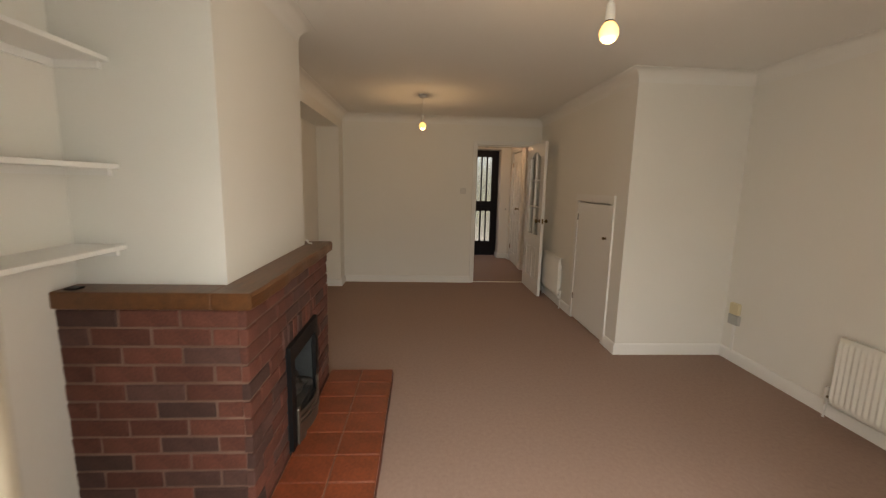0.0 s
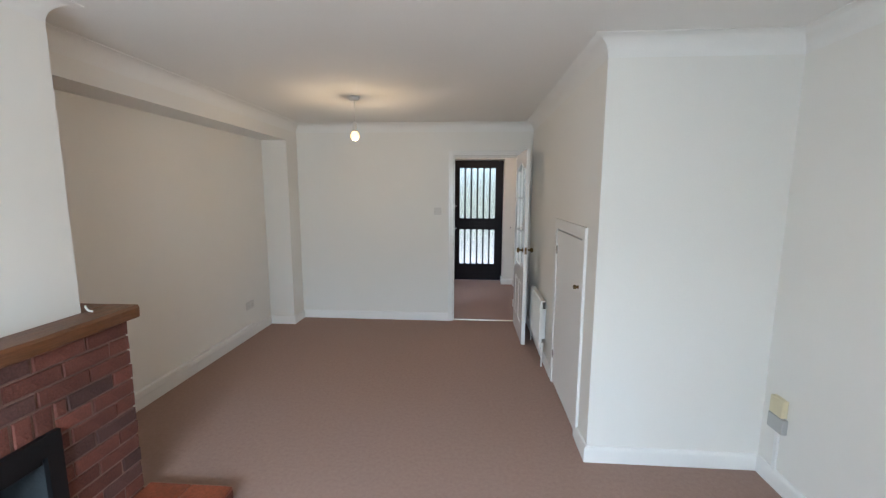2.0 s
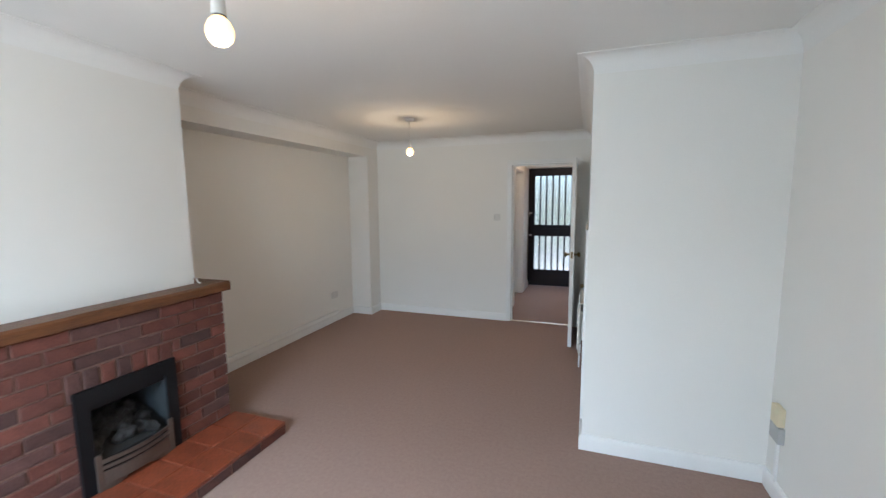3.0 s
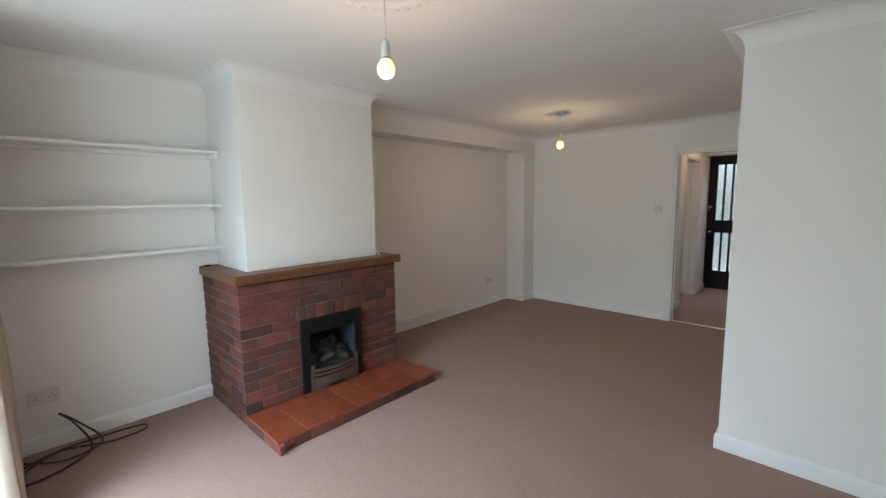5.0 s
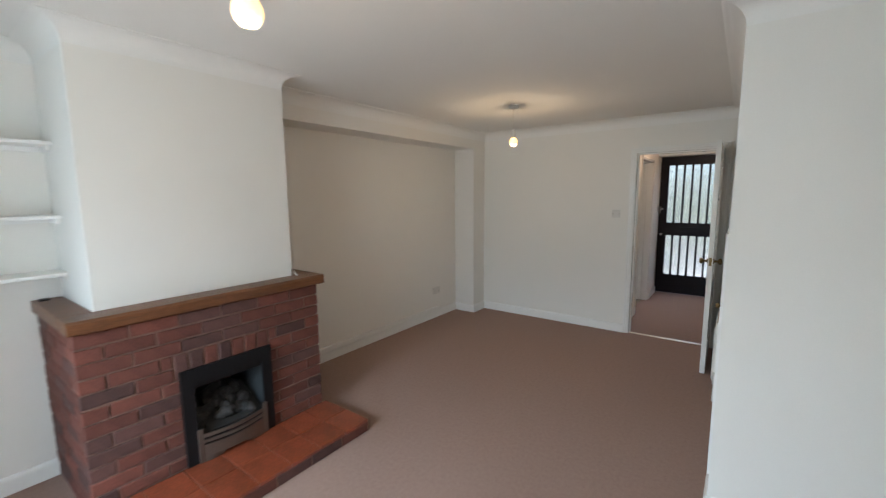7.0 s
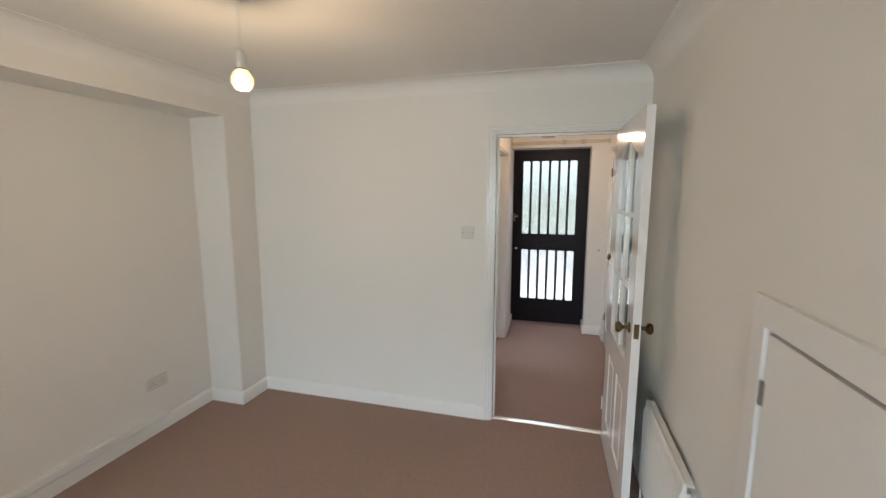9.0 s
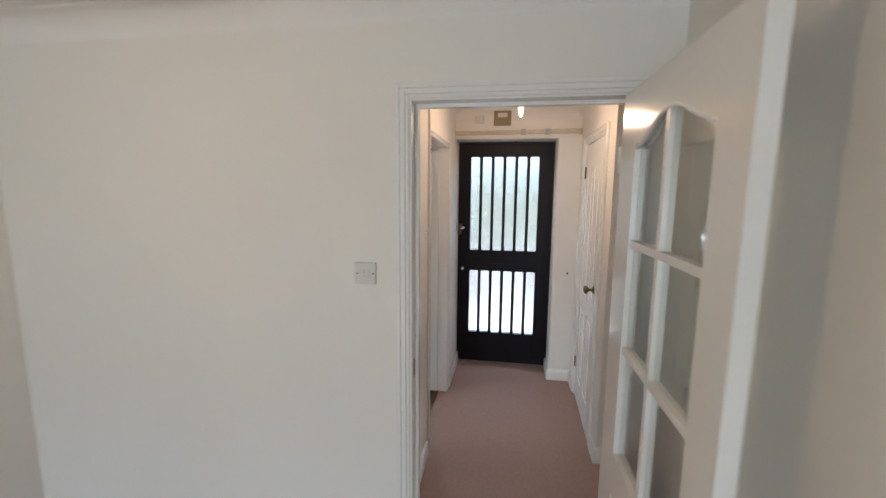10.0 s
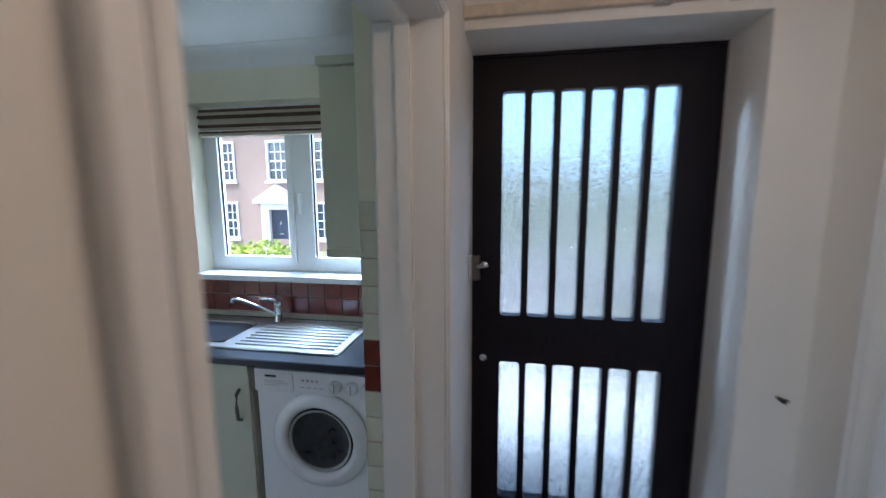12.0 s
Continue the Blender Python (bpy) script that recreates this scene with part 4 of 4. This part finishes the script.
ts = thing("thermostat", "cream plastic room thermostat with a round dial on the hall wall", "thermostat", (HX0, 6.005, 1.455), 90)
part("case", rbox(-0.042, 0.042, -0.034, 0, -0.055, 0.05, 0.006), CREAMP, ts)
part("dial", lathe([(0, 0.018), (0.024, 0.018), (0.028, 0.014), (0.030, 0)], 24, Matrix.Translation((0.008, -0.034, -0.01)) @ pose(0, 0, 0, 90, 0, 0)), CREAMP, ts)
part("vent_slot", boxes((-0.030, 0.030, -0.024, -0.020, 0.0495, 0.0505)), DARKP, ts)
bb = thing("door_chime", "brown and cream box over the front door", "door chime", (1.153, HY, 2.30))
part("case", rbox(-0.073, 0.073, -0.035, 0, -0.06, 0.06, 0.005), BROWNP, bb)
part("label_window", rbox(-0.04, 0.04, -0.038, -0.035, 0.005, 0.04, 0.001), PLASTIC, bb, "white plastic label")
part("grille", boxes(*[(-0.06, 0.06, -0.037, -0.035, -0.05 + i * 0.012, -0.045 + i * 0.012) for i in range(4)]), BROWNP, bb)
plate("fused_switch", "white plastic fused switch over the front door", "switch", (0.957, HY, 2.305), 0, 0.088, 0.088, "switch")
rl = thing("curtain_rail", "worn cream curtain rail across the front door wall", "curtain rail", (1.27, HY, 2.185))
part("rail", rbox(-0.532, 0.54, -0.026, 0, -0.018, 0.018, 0.004, m=pose(0, 0, 0, 0, -0.5, 0)), BATTEN, rl)
for x in (-0.525, 0.06, 0.26, 0.53):
    part("bracket", rbox(x - 0.008 if abs(x) > 0.3 else x - 0.022, x + 0.008 if abs(x) > 0.3 else x + 0.022, -0.036, 0, -0.024, 0.024, 0.003), BATTEN if abs(x) > 0.3 else GREYP, rl)
hk = thing("wall_hook", "small dark metal hook on the front wall", "hook", (1.745, HY, 0.985))
part("stem", tube([(0, 0, 0), (0, -0.03, 0.0), (0, -0.04, 0.012)], 0.006, 8), DARKP, hk)
cr = thing("coat_rack", "white painted coat hook board by the stairs", "coat rack", (2.35, NY, 1.95))
part("board", rbox(-0.3, 0.3, -0.018, 0, -0.035, 0.025, 0.004), PAINT, cr)
for x in (-0.275, -0.18, -0.085, 0.01, 0.105, 0.2):
    part("peg", rbox(x - 0.007, x + 0.007, -0.055, -0.018, -0.02, 0.045, 0.004), SATIN, cr)

# ---- curtain by the bay ----
cu = thing("curtain", "cream lined curtain drawn back beside the bay", "curtain", (-0.606, 0.196, 0))
bm = bmesh.new()
cols = []
N = 90
for i in range(N + 1):
    u = i / N
    x = -0.98 + 0.60 * u
    fold = 0.055 * math.sin(u * math.pi * 15) + 0.012 * math.sin(u * 40)
    col = []
    for k in range(13):
        v = k / 12
        spread = 1.0 + 0.05 * math.sin(3 * v)
        bulge = 0.012 * math.sin(v * 7 + u * 9)
        col.append(bm.verts.new((-0.98 + (x + 0.98) * (0.95 + 0.16 * (1 - v) ** 2) + bulge * 0.6 + 0.6, 0.155 + fold * spread + bulge - 0.16, 0.02 + 2.2 * v)))
    cols.append(col)
for a, b in zip(cols, cols[1:]):
    for k in range(12):
        f = bm.faces.new((a[k], b[k], b[k + 1], a[k + 1]))
        f.smooth = True
drape = part("drape", bm, CURT, cu)
sm = drape.modifiers.new("thickness", 'SOLIDIFY')
sm.thickness = 0.004
tagged(part("curtain_track", rbox(-1.15, 1.9, 0.10, 0.16, 2.225, 2.25, 0.004), PLASTIC), "white plastic curtain track over the bay", "curtain track")

# ---- loose cable by the recess wall ----
def smooth_line(pts, n=14):
    out = []
    P = [Vector(p) for p in pts]
    for i in range(len(P) - 1):
        a, b, c, d = P[max(i - 1, 0)], P[i], P[i + 1], P[min(i + 2, len(P) - 1)]
        for k in range(n):
            t = k / n
            out.append(0.5 * ((2 * b) + (c - a) * t + (2 * a - 5 * b + 4 * c - d) * t * t + (3 * b - a - 3 * c + d) * t ** 3))
    out.append(P[-1])
    return out


cab = [(-1.235, 0.16, 0.02), (-1.10, 0.30, 0.012), (-1.00, 0.45, 0.012), (-1.10, 0.62, 0.012), (-1.20, 0.52, 0.14), (-1.22, 0.44, 0.22), (-1.15, 0.50, 0.16), (-1.02, 0.56, 0.03), (-0.90, 0.42, 0.012), (-0.86, 0.25, 0.012), (-0.98, 0.18, 0.012), (-1.12, 0.38, 0.022), (-1.16, 0.66, 0.012), (-1.13, 0.84, 0.012), (-1.05, 0.82, 0.012), (-1.03, 0.64, 0.022), (-1.10, 0.42, 0.03), (-0.97, 0.24, 0.022), (-0.84, 0.14, 0.012)]
tagged(part("loose_cable", tube(smooth_line(cab), 0.006, 8), RUBBER), "loose brown cable coiled on the carpet", "cable")

# ---- kitchen ----
kw = thing("window_2", "white plastic double casement kitchen window", "window", kind="structure")
FY = KY + 0.12
part("window_frame", boxes((WX0, WX1, FY, FY + 0.06, WZ0, WZ0 + 0.055), (WX0, WX1, FY, FY + 0.06, WZ1 - 0.055, WZ1), (WX0, WX0 + 0.06, FY, FY + 0.06, WZ0 + 0.055, WZ1 - 0.055), (WX1 - 0.06, WX1, FY, FY + 0.06, WZ0 + 0.055, WZ1 - 0.055), (-0.37, -0.283, FY, FY + 0.06, WZ0 + 0.055, WZ1 - 0.055)), UPVC, kw)
for x0, x1 in ((WX0 + 0.06, -0.37), (-0.283, WX1 - 0.06)):
    sf = bmesh.new()
    for d in ((x0, x0 + 0.035, WZ0 + 0.055, WZ1 - 0.055), (x1 - 0.035, x1, WZ0 + 0.055, WZ1 - 0.055)):
        box(sf, d[0], d[1], FY - 0.012, FY + 0.04, d[2], d[3])
    for z0, z1 in ((WZ0 + 0.055, WZ0 + 0.09), (WZ1 - 0.09, WZ1 - 0.055)):
        box(sf, x0 + 0.035, x1 - 0.035, FY - 0.012, FY + 0.04, z0, z1)
    sash = part("sash", sf, UPVC, kw)
    p = part("pane", boxes((x0 + 0.035, x1 - 0.035, FY + 0.012, FY + 0.018, WZ0 + 0.09, WZ1 - 0.09)), CLEAR, sash)
    p.visible_shadow = False
    part("gasket", boxes((x0 + 0.035, x0 + 0.041, FY + 0.004, FY + 0.012, WZ0 + 0.09, WZ1 - 0.09), (x1 - 0.041, x1 - 0.035, FY + 0.004, FY + 0.012, WZ0 + 0.09, WZ1 - 0.09)), DARKP, sash)
part("window_handle", rbox(-0.337, -0.317, FY - 0.045, FY - 0.002, 1.50, 1.62, 0.005), UPVC, kw)
part("window_sill", rbox(WX0 - 0.03, WX1, KY - 0.045, FY, WZ0 - 0.03, WZ0 + 0.004, 0.006), UPVC, kw)
bl = thing("roman_blind", "striped brown and cream roman blind, drawn up", "blind", (-0.35, KY + 0.04, 2.1))
for i, (z, mat) in enumerate(((0.0, BLINDD), (-0.018, BLIND), (-0.036, BLINDD), (-0.054, BLIND), (-0.072, BLIND), (-0.087, BLINDD), (-0.100, BLIND), (-0.124, BLINDD), (-0.136, BLIND))):
    part("fold", rbox(-0.54, 0.54, -0.012 - 0.006 * (i % 3), 0.03, z - 0.016, z, 0.004), mat, bl)
wt = tagged(part("worktop", rbox(-2.39, 0.372, 8.035, KY - 0.002, 0.865, 0.90, 0.006), WORKTOP), "dark speckled kitchen worktop", "worktop")
part("upstand", boxes((-2.39, 0.372, KY - 0.014, KY - 0.002, 0.9005, 0.925)), KUNIT, wt)
bs = setting("backsplash", boxes((-1.6, 0.373, KY - 0.006, KY - 0.001, 0.926, WZ0 - 0.032)), KGROUT, "dark red square kitchen tiles below the window", "tiles")
tk = mesh("tile", rbox(-0.049, 0.049, -0.007, 0, -0.049, 0.049, 0.002, 1), KTILER)
for i in range(19):
    for j in range(2):
        piece("tile", tk, bs, pose(0.318 - i * 0.1015, KY - 0.006, 0.982 + j * 0.1015))
ps = setting("pier_tiles", boxes((0.376, KX - 0.002, 7.871, 7.8745, 0.10, 1.585)), KGROUT, "cream square tiles with a dark red band", "tiles")
tc_ = mesh("tile", rbox(-0.049, 0.049, -0.007, 0, -0.049, 0.049, 0.002, 1), KTILEC)
for i in range(2):
    for j in range(14):
        piece("tile", tk if j in (7, 8) else tc_, ps, pose(0.427 + i * 0.1015, 7.871, 0.228 + j * 0.1015))
sk = thing("sink", "stainless steel sink with a ribbed drainer set in the worktop", "sink", (-0.35, 8.34, 0.90))
SX0, SX1, SY0, SY1 = -0.62, 0.50, -0.21, 0.22
bx0, bx1, by0, by1 = -0.55, -0.12, -0.16, 0.15
bm = boxes((SX0, bx0, SY0, SY1, 0, 0.006), (bx1, SX1, SY0, SY1, 0, 0.006), (bx0, bx1, SY0, by0, 0, 0.006), (bx0, bx1, by1, SY1, 0, 0.006))
part("deck", bm, STEEL, sk)
bm = bmesh.new()
rings = []
for z, inset in ((0.006, 0.0), (0.0, 0.004), (-0.02, 0.012), (-0.12, 0.022), (-0.15, 0.05), (-0.155, 0.12)):
    rr = []
    x0, x1, y0, y1 = bx0 + inset, bx1 - inset, by0 + inset, by1 - inset
    for i in range(32):
        a = 2 * math.pi * i / 32
        ca, sa = math.cos(a), math.sin(a)
        q = 5.0 if z > -0.14 else 3.0
        k = (abs(ca) ** q + abs(sa) ** q) ** (-1 / q)
        rr.append(bm.verts.new(((x0 + x1) / 2 + (x1 - x0) / 2 * ca * k, (y0 + y1) / 2 + (y1 - y0) / 2 * sa * k, z)))
    rings.append(rr)
for a, b in zip(rings, rings[1:]):
    for i in range(32):
        f = bm.faces.new((a[i], a[(i + 1) % 32], b[(i + 1) % 32], b[i]))
        f.smooth = True
bm.faces.new(rings[-1])
part("bowl", bm, STEEL, sk)
for i in range(9):
    y = SY0 + 0.05 + i * 0.040
    part("drainer_rib", tube([(-0.05, y, 0.006), (0.46, y, 0.008)], 0.006, 6), STEEL, sk)
part("rim", tube([(SX0, SY0, 0.005), (SX1 - 0.03, SY0, 0.005), (SX1, SY0 + 0.03, 0.005), (SX1, SY1 - 0.03, 0.005), (SX1 - 0.03, SY1, 0.005), (SX0, SY1, 0.005)], 0.006, 8), STEEL, sk)
tp = thing("mixer_tap", "chrome mixer tap with a raised swan spout", "tap", (-0.385, 8.53, 0.906))
part("body", lathe([(0, 0), (0.027, 0), (0.027, 0.006), (0.021, 0.012), (0.021, 0.09), (0.024, 0.094), (0.022, 0.112), (0, 0.118)], 20), CHROME, tp)
part("spout", tube(smooth_line([(0, 0, 0.035), (-0.06, -0.03, 0.075), (-0.17, -0.08, 0.135), (-0.205, -0.095, 0.142), (-0.215, -0.10, 0.125)], 6), 0.010, 10), CHROME, tp)
part("lever", tube([(0, 0, 0.112), (-0.02, -0.012, 0.128), (-0.085, -0.045, 0.140)], 0.008, 10), CHROME, tp)

wm = thing("washing_machine", "white front loading washing machine under the worktop", "washing machine", (0.07, 8.06, 0))
part("cabinet", rbox(-0.292, 0.292, 0.012, 0.52, 0.012, 0.85, 0.006), WASHW, wm)
part("fascia", rbox(-0.292, 0.292, -0.004, 0.012, 0.745, 0.85, 0.005), WASHW, wm)
part("drawer", rbox(-0.28, -0.10, -0.010, -0.004, 0.755, 0.84, 0.003), WASHW, wm)
part("maker_mark", boxes((-0.235, -0.18, -0.0106, -0.0100, 0.818, 0.828)), DARKP, wm, "small dark printed mark")
part("print_line", boxes(*[(-0.24, -0.24 + w, -0.0106, -0.0100, 0.800 - i * 0.010, 0.803 - i * 0.010) for i, w in enumerate((0.10, 0.12, 0.08))]), GREYP, wm)
for x in (0.10, 0.175, 0.245):
    dl = part("dial", lathe([(0, 0.024), (0.022, 0.024), (0.025, 0.02), (0.028, 0)], 20, Matrix.Translation((x, -0.004, 0.795)) @ pose(0, 0, 0, 90, 0, 0)), WASHW, wm)
    part("pointer", boxes((x - 0.003, x + 0.003, -0.030, -0.0275, 0.775, 0.815)), GREYP, dl)
for i in range(4):
    part("button", rbox(-0.06 + i * 0.022, -0.048 + i * 0.022, -0.008, -0.004, 0.805, 0.815, 0.001), GREYP, wm)
part("print_line", boxes(*[(-0.07 + 0.03 * i, -0.05 + 0.03 * i, -0.0046, -0.0040, 0.775, 0.780) for i in range(4)]), GREYP, wm)
pm = Matrix.Translation((0.012, 0.012, 0.53)) @ pose(0, 0, 0, 90, 0, 0) @ Matrix.Diagonal((0.97, 0.97, 1, 1))
pd = part("porthole_door", lathe([(0.160, 0.0), (0.232, 0.0), (0.234, 0.012), (0.222, 0.026), (0.188, 0.034), (0.168, 0.030), (0.160, 0.012), (0.160, 0.0)], 48, pm), WASHW, wm)
part("porthole_glass", lathe([(0.160, 0.014), (0.142, 0.008), (0.10, 0.004), (0.0, 0.003)], 40, pm), DRUM, pd, "dark round door glass")
part("door_seal", lathe([(0.150, 0.016), (0.154, 0.020), (0.150, 0.024), (0.142, 0.018), (0.142, 0.010)], 40, pm), GREYP, pd)
part("filter_flap", rbox(-0.26, -0.20, 0.008, 0.013, 0.06, 0.12, 0.002), WASHW, wm)
for x in (-0.25, 0.25):
    for y in (0.05, 0.47):
        part("foot", lathe([(0, -0.006), (0.02, -0.006), (0.018, 0.013), (0, 0.013)], 12, Matrix.Translation((x, y, 0))), DARKP, wm)
for i in range(2):
    cbn = thing("base_unit", "pale sage kitchen base unit with a pewter handle", "kitchen unit", (-0.55 - 0.6 * i - 0.0, 8.06, 0), group="kitchen base units")
    part("carcass", boxes((-0.298, 0.298, 0.02, 0.55, 0.15, 0.864)), KUNIT, cbn)
    dr = part("unit_door", rbox(-0.296, 0.296, 0, 0.018, 0.155, 0.855, 0.004), KUNIT, cbn)
    part("handle", tube([(0.245, 0.002, 0.74), (0.245, -0.022, 0.725), (0.245, -0.028, 0.665), (0.245, -0.022, 0.605), (0.245, 0.002, 0.59)], 0.008, 8), FRET, dr, "pewter bow handle")
    part("plinth", boxes((-0.298, 0.298, 0.06, 0.08, -0.006, 0.15)), KUNIT, cbn)
wc = thing("wall_unit", "pale sage kitchen wall unit beside the window", "kitchen unit", (0.2, 8.31, 1.33))
part("carcass", boxes((-0.17, 0.17, 0.02, KY - 8.31 - 0.001, 0.03, 0.86)), KUNIT, wc)
part("unit_door", rbox(-0.17, 0.17, 0, 0.018, 0.036, 0.858, 0.003), KUNIT, wc)
part("cornice", rbox(-0.18, 0.172, -0.012, KY - 8.31 - 0.001, 0.864, 0.905, 0.004), KUNIT, wc)
part("pelmet", rbox(-0.17, 0.17, 0.0, 0.018, -0.012, 0.03, 0.003), KUNIT, wc)

# ---- outside, street side ----
g = bmesh.new()
ys = [-300, -1.1, 8.7, 10.5, 13, 15, 20, 23.5, 300]
zs = [-0.2, -0.2, -0.2, -0.22, -0.5, -1.35, -1.45, -1.45, -1.45]
rows = [[g.verts.new((x, y, z)) for x in (-300, 300)] for y, z in zip(ys, zs)]
for a, b in zip(rows, rows[1:]):
    g.faces.new((a[0], a[1], b[1], b[0]))
setting("ground", g, GRASS, "lawn and ground falling towards the street", "ground")
setting("road", boxes((-80, 80, 15.5, 20.0, -1.6, -1.385)), ROADM, "grey asphalt street", "road")
setting("pavement", boxes((-80, 80, 20.0, 24.9, -1.6, -1.28)), PAVEM, "paved footway along the houses", "pavement")
# Made-up pale slab that reflects light up through the kitchen window.
setting("front_bounce_slab", boxes((-7, 4.0, 8.92, 10.3, -0.3, -0.165)), SLAB, "pale slab in front of the house, added to bounce light indoors", "paving")
setting("garden_path", boxes((0.6, 1.8, 10.3, 14.0, -0.3, -0.17)), PAVEM, "paved front path", "path")

hs = thing("house", "red brick town house with white sash windows and a pedimented doorway", "house", (-10.5, 25, -1.3))
wins = [(-13.35, 2.12, 4.08), (-10.5, 2.12, 4.08), (-8.1, 2.12, 4.15), (-16.2, 2.12, 4.08)]
wins2 = [(-13.35, -0.72, 1.12), (-8.1, -0.72, 1.12), (-16.2, -0.72, 1.12)]
HO = Vector((10.5, -25, 1.3))
def hmv(bm):
    bmesh.ops.translate(bm, verts=bm.verts, vec=HO)
    return bm


hw = 0.57
bm = bmesh.new()
def wall_row(z0, z1, ws, x0=-19.0, x1=-6.6):
    edges = [x0]
    for cx in sorted(w[0] for w in ws):
        edges += [cx - hw, cx + hw]
    edges.append(x1)
    for a, b in zip(edges[::2], edges[1::2]):
        box(bm, a, b, 25, 25.4, z0, z1)


box(bm, -19, -6.6, 25, 25.4, -1.3, -0.72)
wall_row(-0.72, 1.12, wins2 + [(-10.5, 0, 0)])
box(bm, -19, -6.6, 25, 25.4, 1.12, 2.12)
wall_row(2.12, 4.08, wins)
box(bm, -19, -6.6, 25, 25.4, 4.08, 5.2)
box(bm, -19, -6.6, 25.4, 33, -1.3, 5.2)
part("wall", hmv(bm), HOUSEB, hs, "weathered red brick wall")
part("roof", hmv(extrude([(24.6, 5.2), (33.5, 5.2), (29, 8.4)], -19.3, -6.3, "x")), ROOFT, hs)
part("eaves", hmv(boxes((-19.2, -6.4, 24.65, 25.0, 5.05, 5.2))), WHITEO, hs)
for cx, z0, z1 in wins + wins2:
    z1 = min(z1, 4.08)
    w = part("window", hmv(boxes((cx - hw, cx - hw + 0.11, 24.96, 25.1, z0, z1), (cx + hw - 0.11, cx + hw, 24.96, 25.1, z0, z1), (cx - hw + 0.11, cx + hw - 0.11, 24.96, 25.1, z0, z0 + 0.10), (cx - hw + 0.11, cx + hw - 0.11, 24.96, 25.1, z1 - 0.12, z1))), WHITEO, hs)
    part("pane", hmv(boxes((cx - hw + 0.11, cx + hw - 0.11, 25.1, 25.12, z0 + 0.10, z1 - 0.12))), SASHGLASS, w)
    bars = []
    for i in (1, 2):
        x = cx - hw + 0.11 + (2 * hw - 0.22) * i / 3
        bars.append((x - 0.022, x + 0.022, 25.06, 25.1, z0 + 0.1, z1 - 0.12))
    for i in (1, 2, 3):
        z = z0 + 0.1 + (z1 - z0 - 0.22) * i / 4
        t = 0.04 if i == 2 else 0.022
        bars.append((cx - hw + 0.11, cx + hw - 0.11, 25.05, 25.099, z - t, z + t))
    part("glazing_bars", hmv(boxes(*bars)), WHITEO, w)
    part("sill", hmv(boxes((cx - hw - 0.08, cx + hw + 0.08, 24.86, 25.0, z0 - 0.1, z0))), WHITEO, w)
hd = part("door", hmv(boxes((-10.98, -10.02, 25.05, 25.12, -1.3, 0.70))), NAVY, hs, "navy panelled front door")
part("door_panel", hmv(boxes(*[(x, x + 0.3, 25.03, 25.05, z, z + h) for x in (-10.87, -10.43) for z, h in ((-1.1, 0.6), (-0.35, 0.55), (0.3, 0.25))])), NAVY, hd)
part("letter_plate", hmv(boxes((-10.62, -10.38, 25.02, 25.03, -0.50, -0.44))), CHROME, hd)
part("door_furniture", hmv(boxes((-10.54, -10.46, 25.0, 25.03, 0.0, 0.16))), CHROME, hd)
part("doorcase", hmv(boxes((-11.42, -11.0, 24.8, 25.0, -1.3, 0.75), (-10.0, -9.6, 24.8, 25.0, -1.3, 0.75), (-11.42, -9.6, 24.8, 25.0, 0.75, 1.05))), WHITEO, hs, "white pilastered doorcase")
part("pediment", hmv(extrude([(-11.75, 1.05), (-9.3, 1.05), (-9.3, 1.2), (-10.52, 1.95), (-11.75, 1.2)], 24.65, 25.0, "y")), WHITEO, hs, "white triangular pediment")

# golden hedge below the kitchen window
hg = thing("shrub", "golden green leafy shrub in the front garden", "shrub", (-2.2, 11.0, -0.25))
rl_ = random.Random(5)
for i in range(7):
    a = rl_.uniform(0, 6.28)
    part("stem", tube([(0.1 * math.cos(a), 0.1 * math.sin(a), 0.0), (0.3 * math.cos(a), 0.2 * math.sin(a), 0.5), (0.7 * math.cos(a), 0.4 * math.sin(a), 1.0)], 0.014, 6), TWIG, hg)
bm = bmesh.new()
for i in range(5200):
    while True:
        p = Vector((rl_.uniform(-1, 1), rl_.uniform(-1, 1), rl_.uniform(-0.6, 1)))
        if 0.35 < p.length < 1.0 + 0.18 * noise.noise(p * 3):
            break
    c = Vector((p.x * 1.25, p.y * 0.6, 0.62 + p.z * 0.66))
    u = Vector((rl_.uniform(-1, 1), rl_.uniform(-1, 1), rl_.uniform(-0.4, 1))).normalized()
    w = u.cross(Vector((rl_.uniform(-1, 1), rl_.uniform(-1, 1), rl_.uniform(-1, 1)))).normalized()
    s = rl_.uniform(0.03, 0.055)
    vs = [bm.verts.new(c + q) for q in (-s * u, 0.5 * s * w + 0.1 * s * u, s * u, -0.5 * s * w + 0.1 * s * u)]
    bm.faces.new(vs)
part("crown", bm, LEAF, hg)
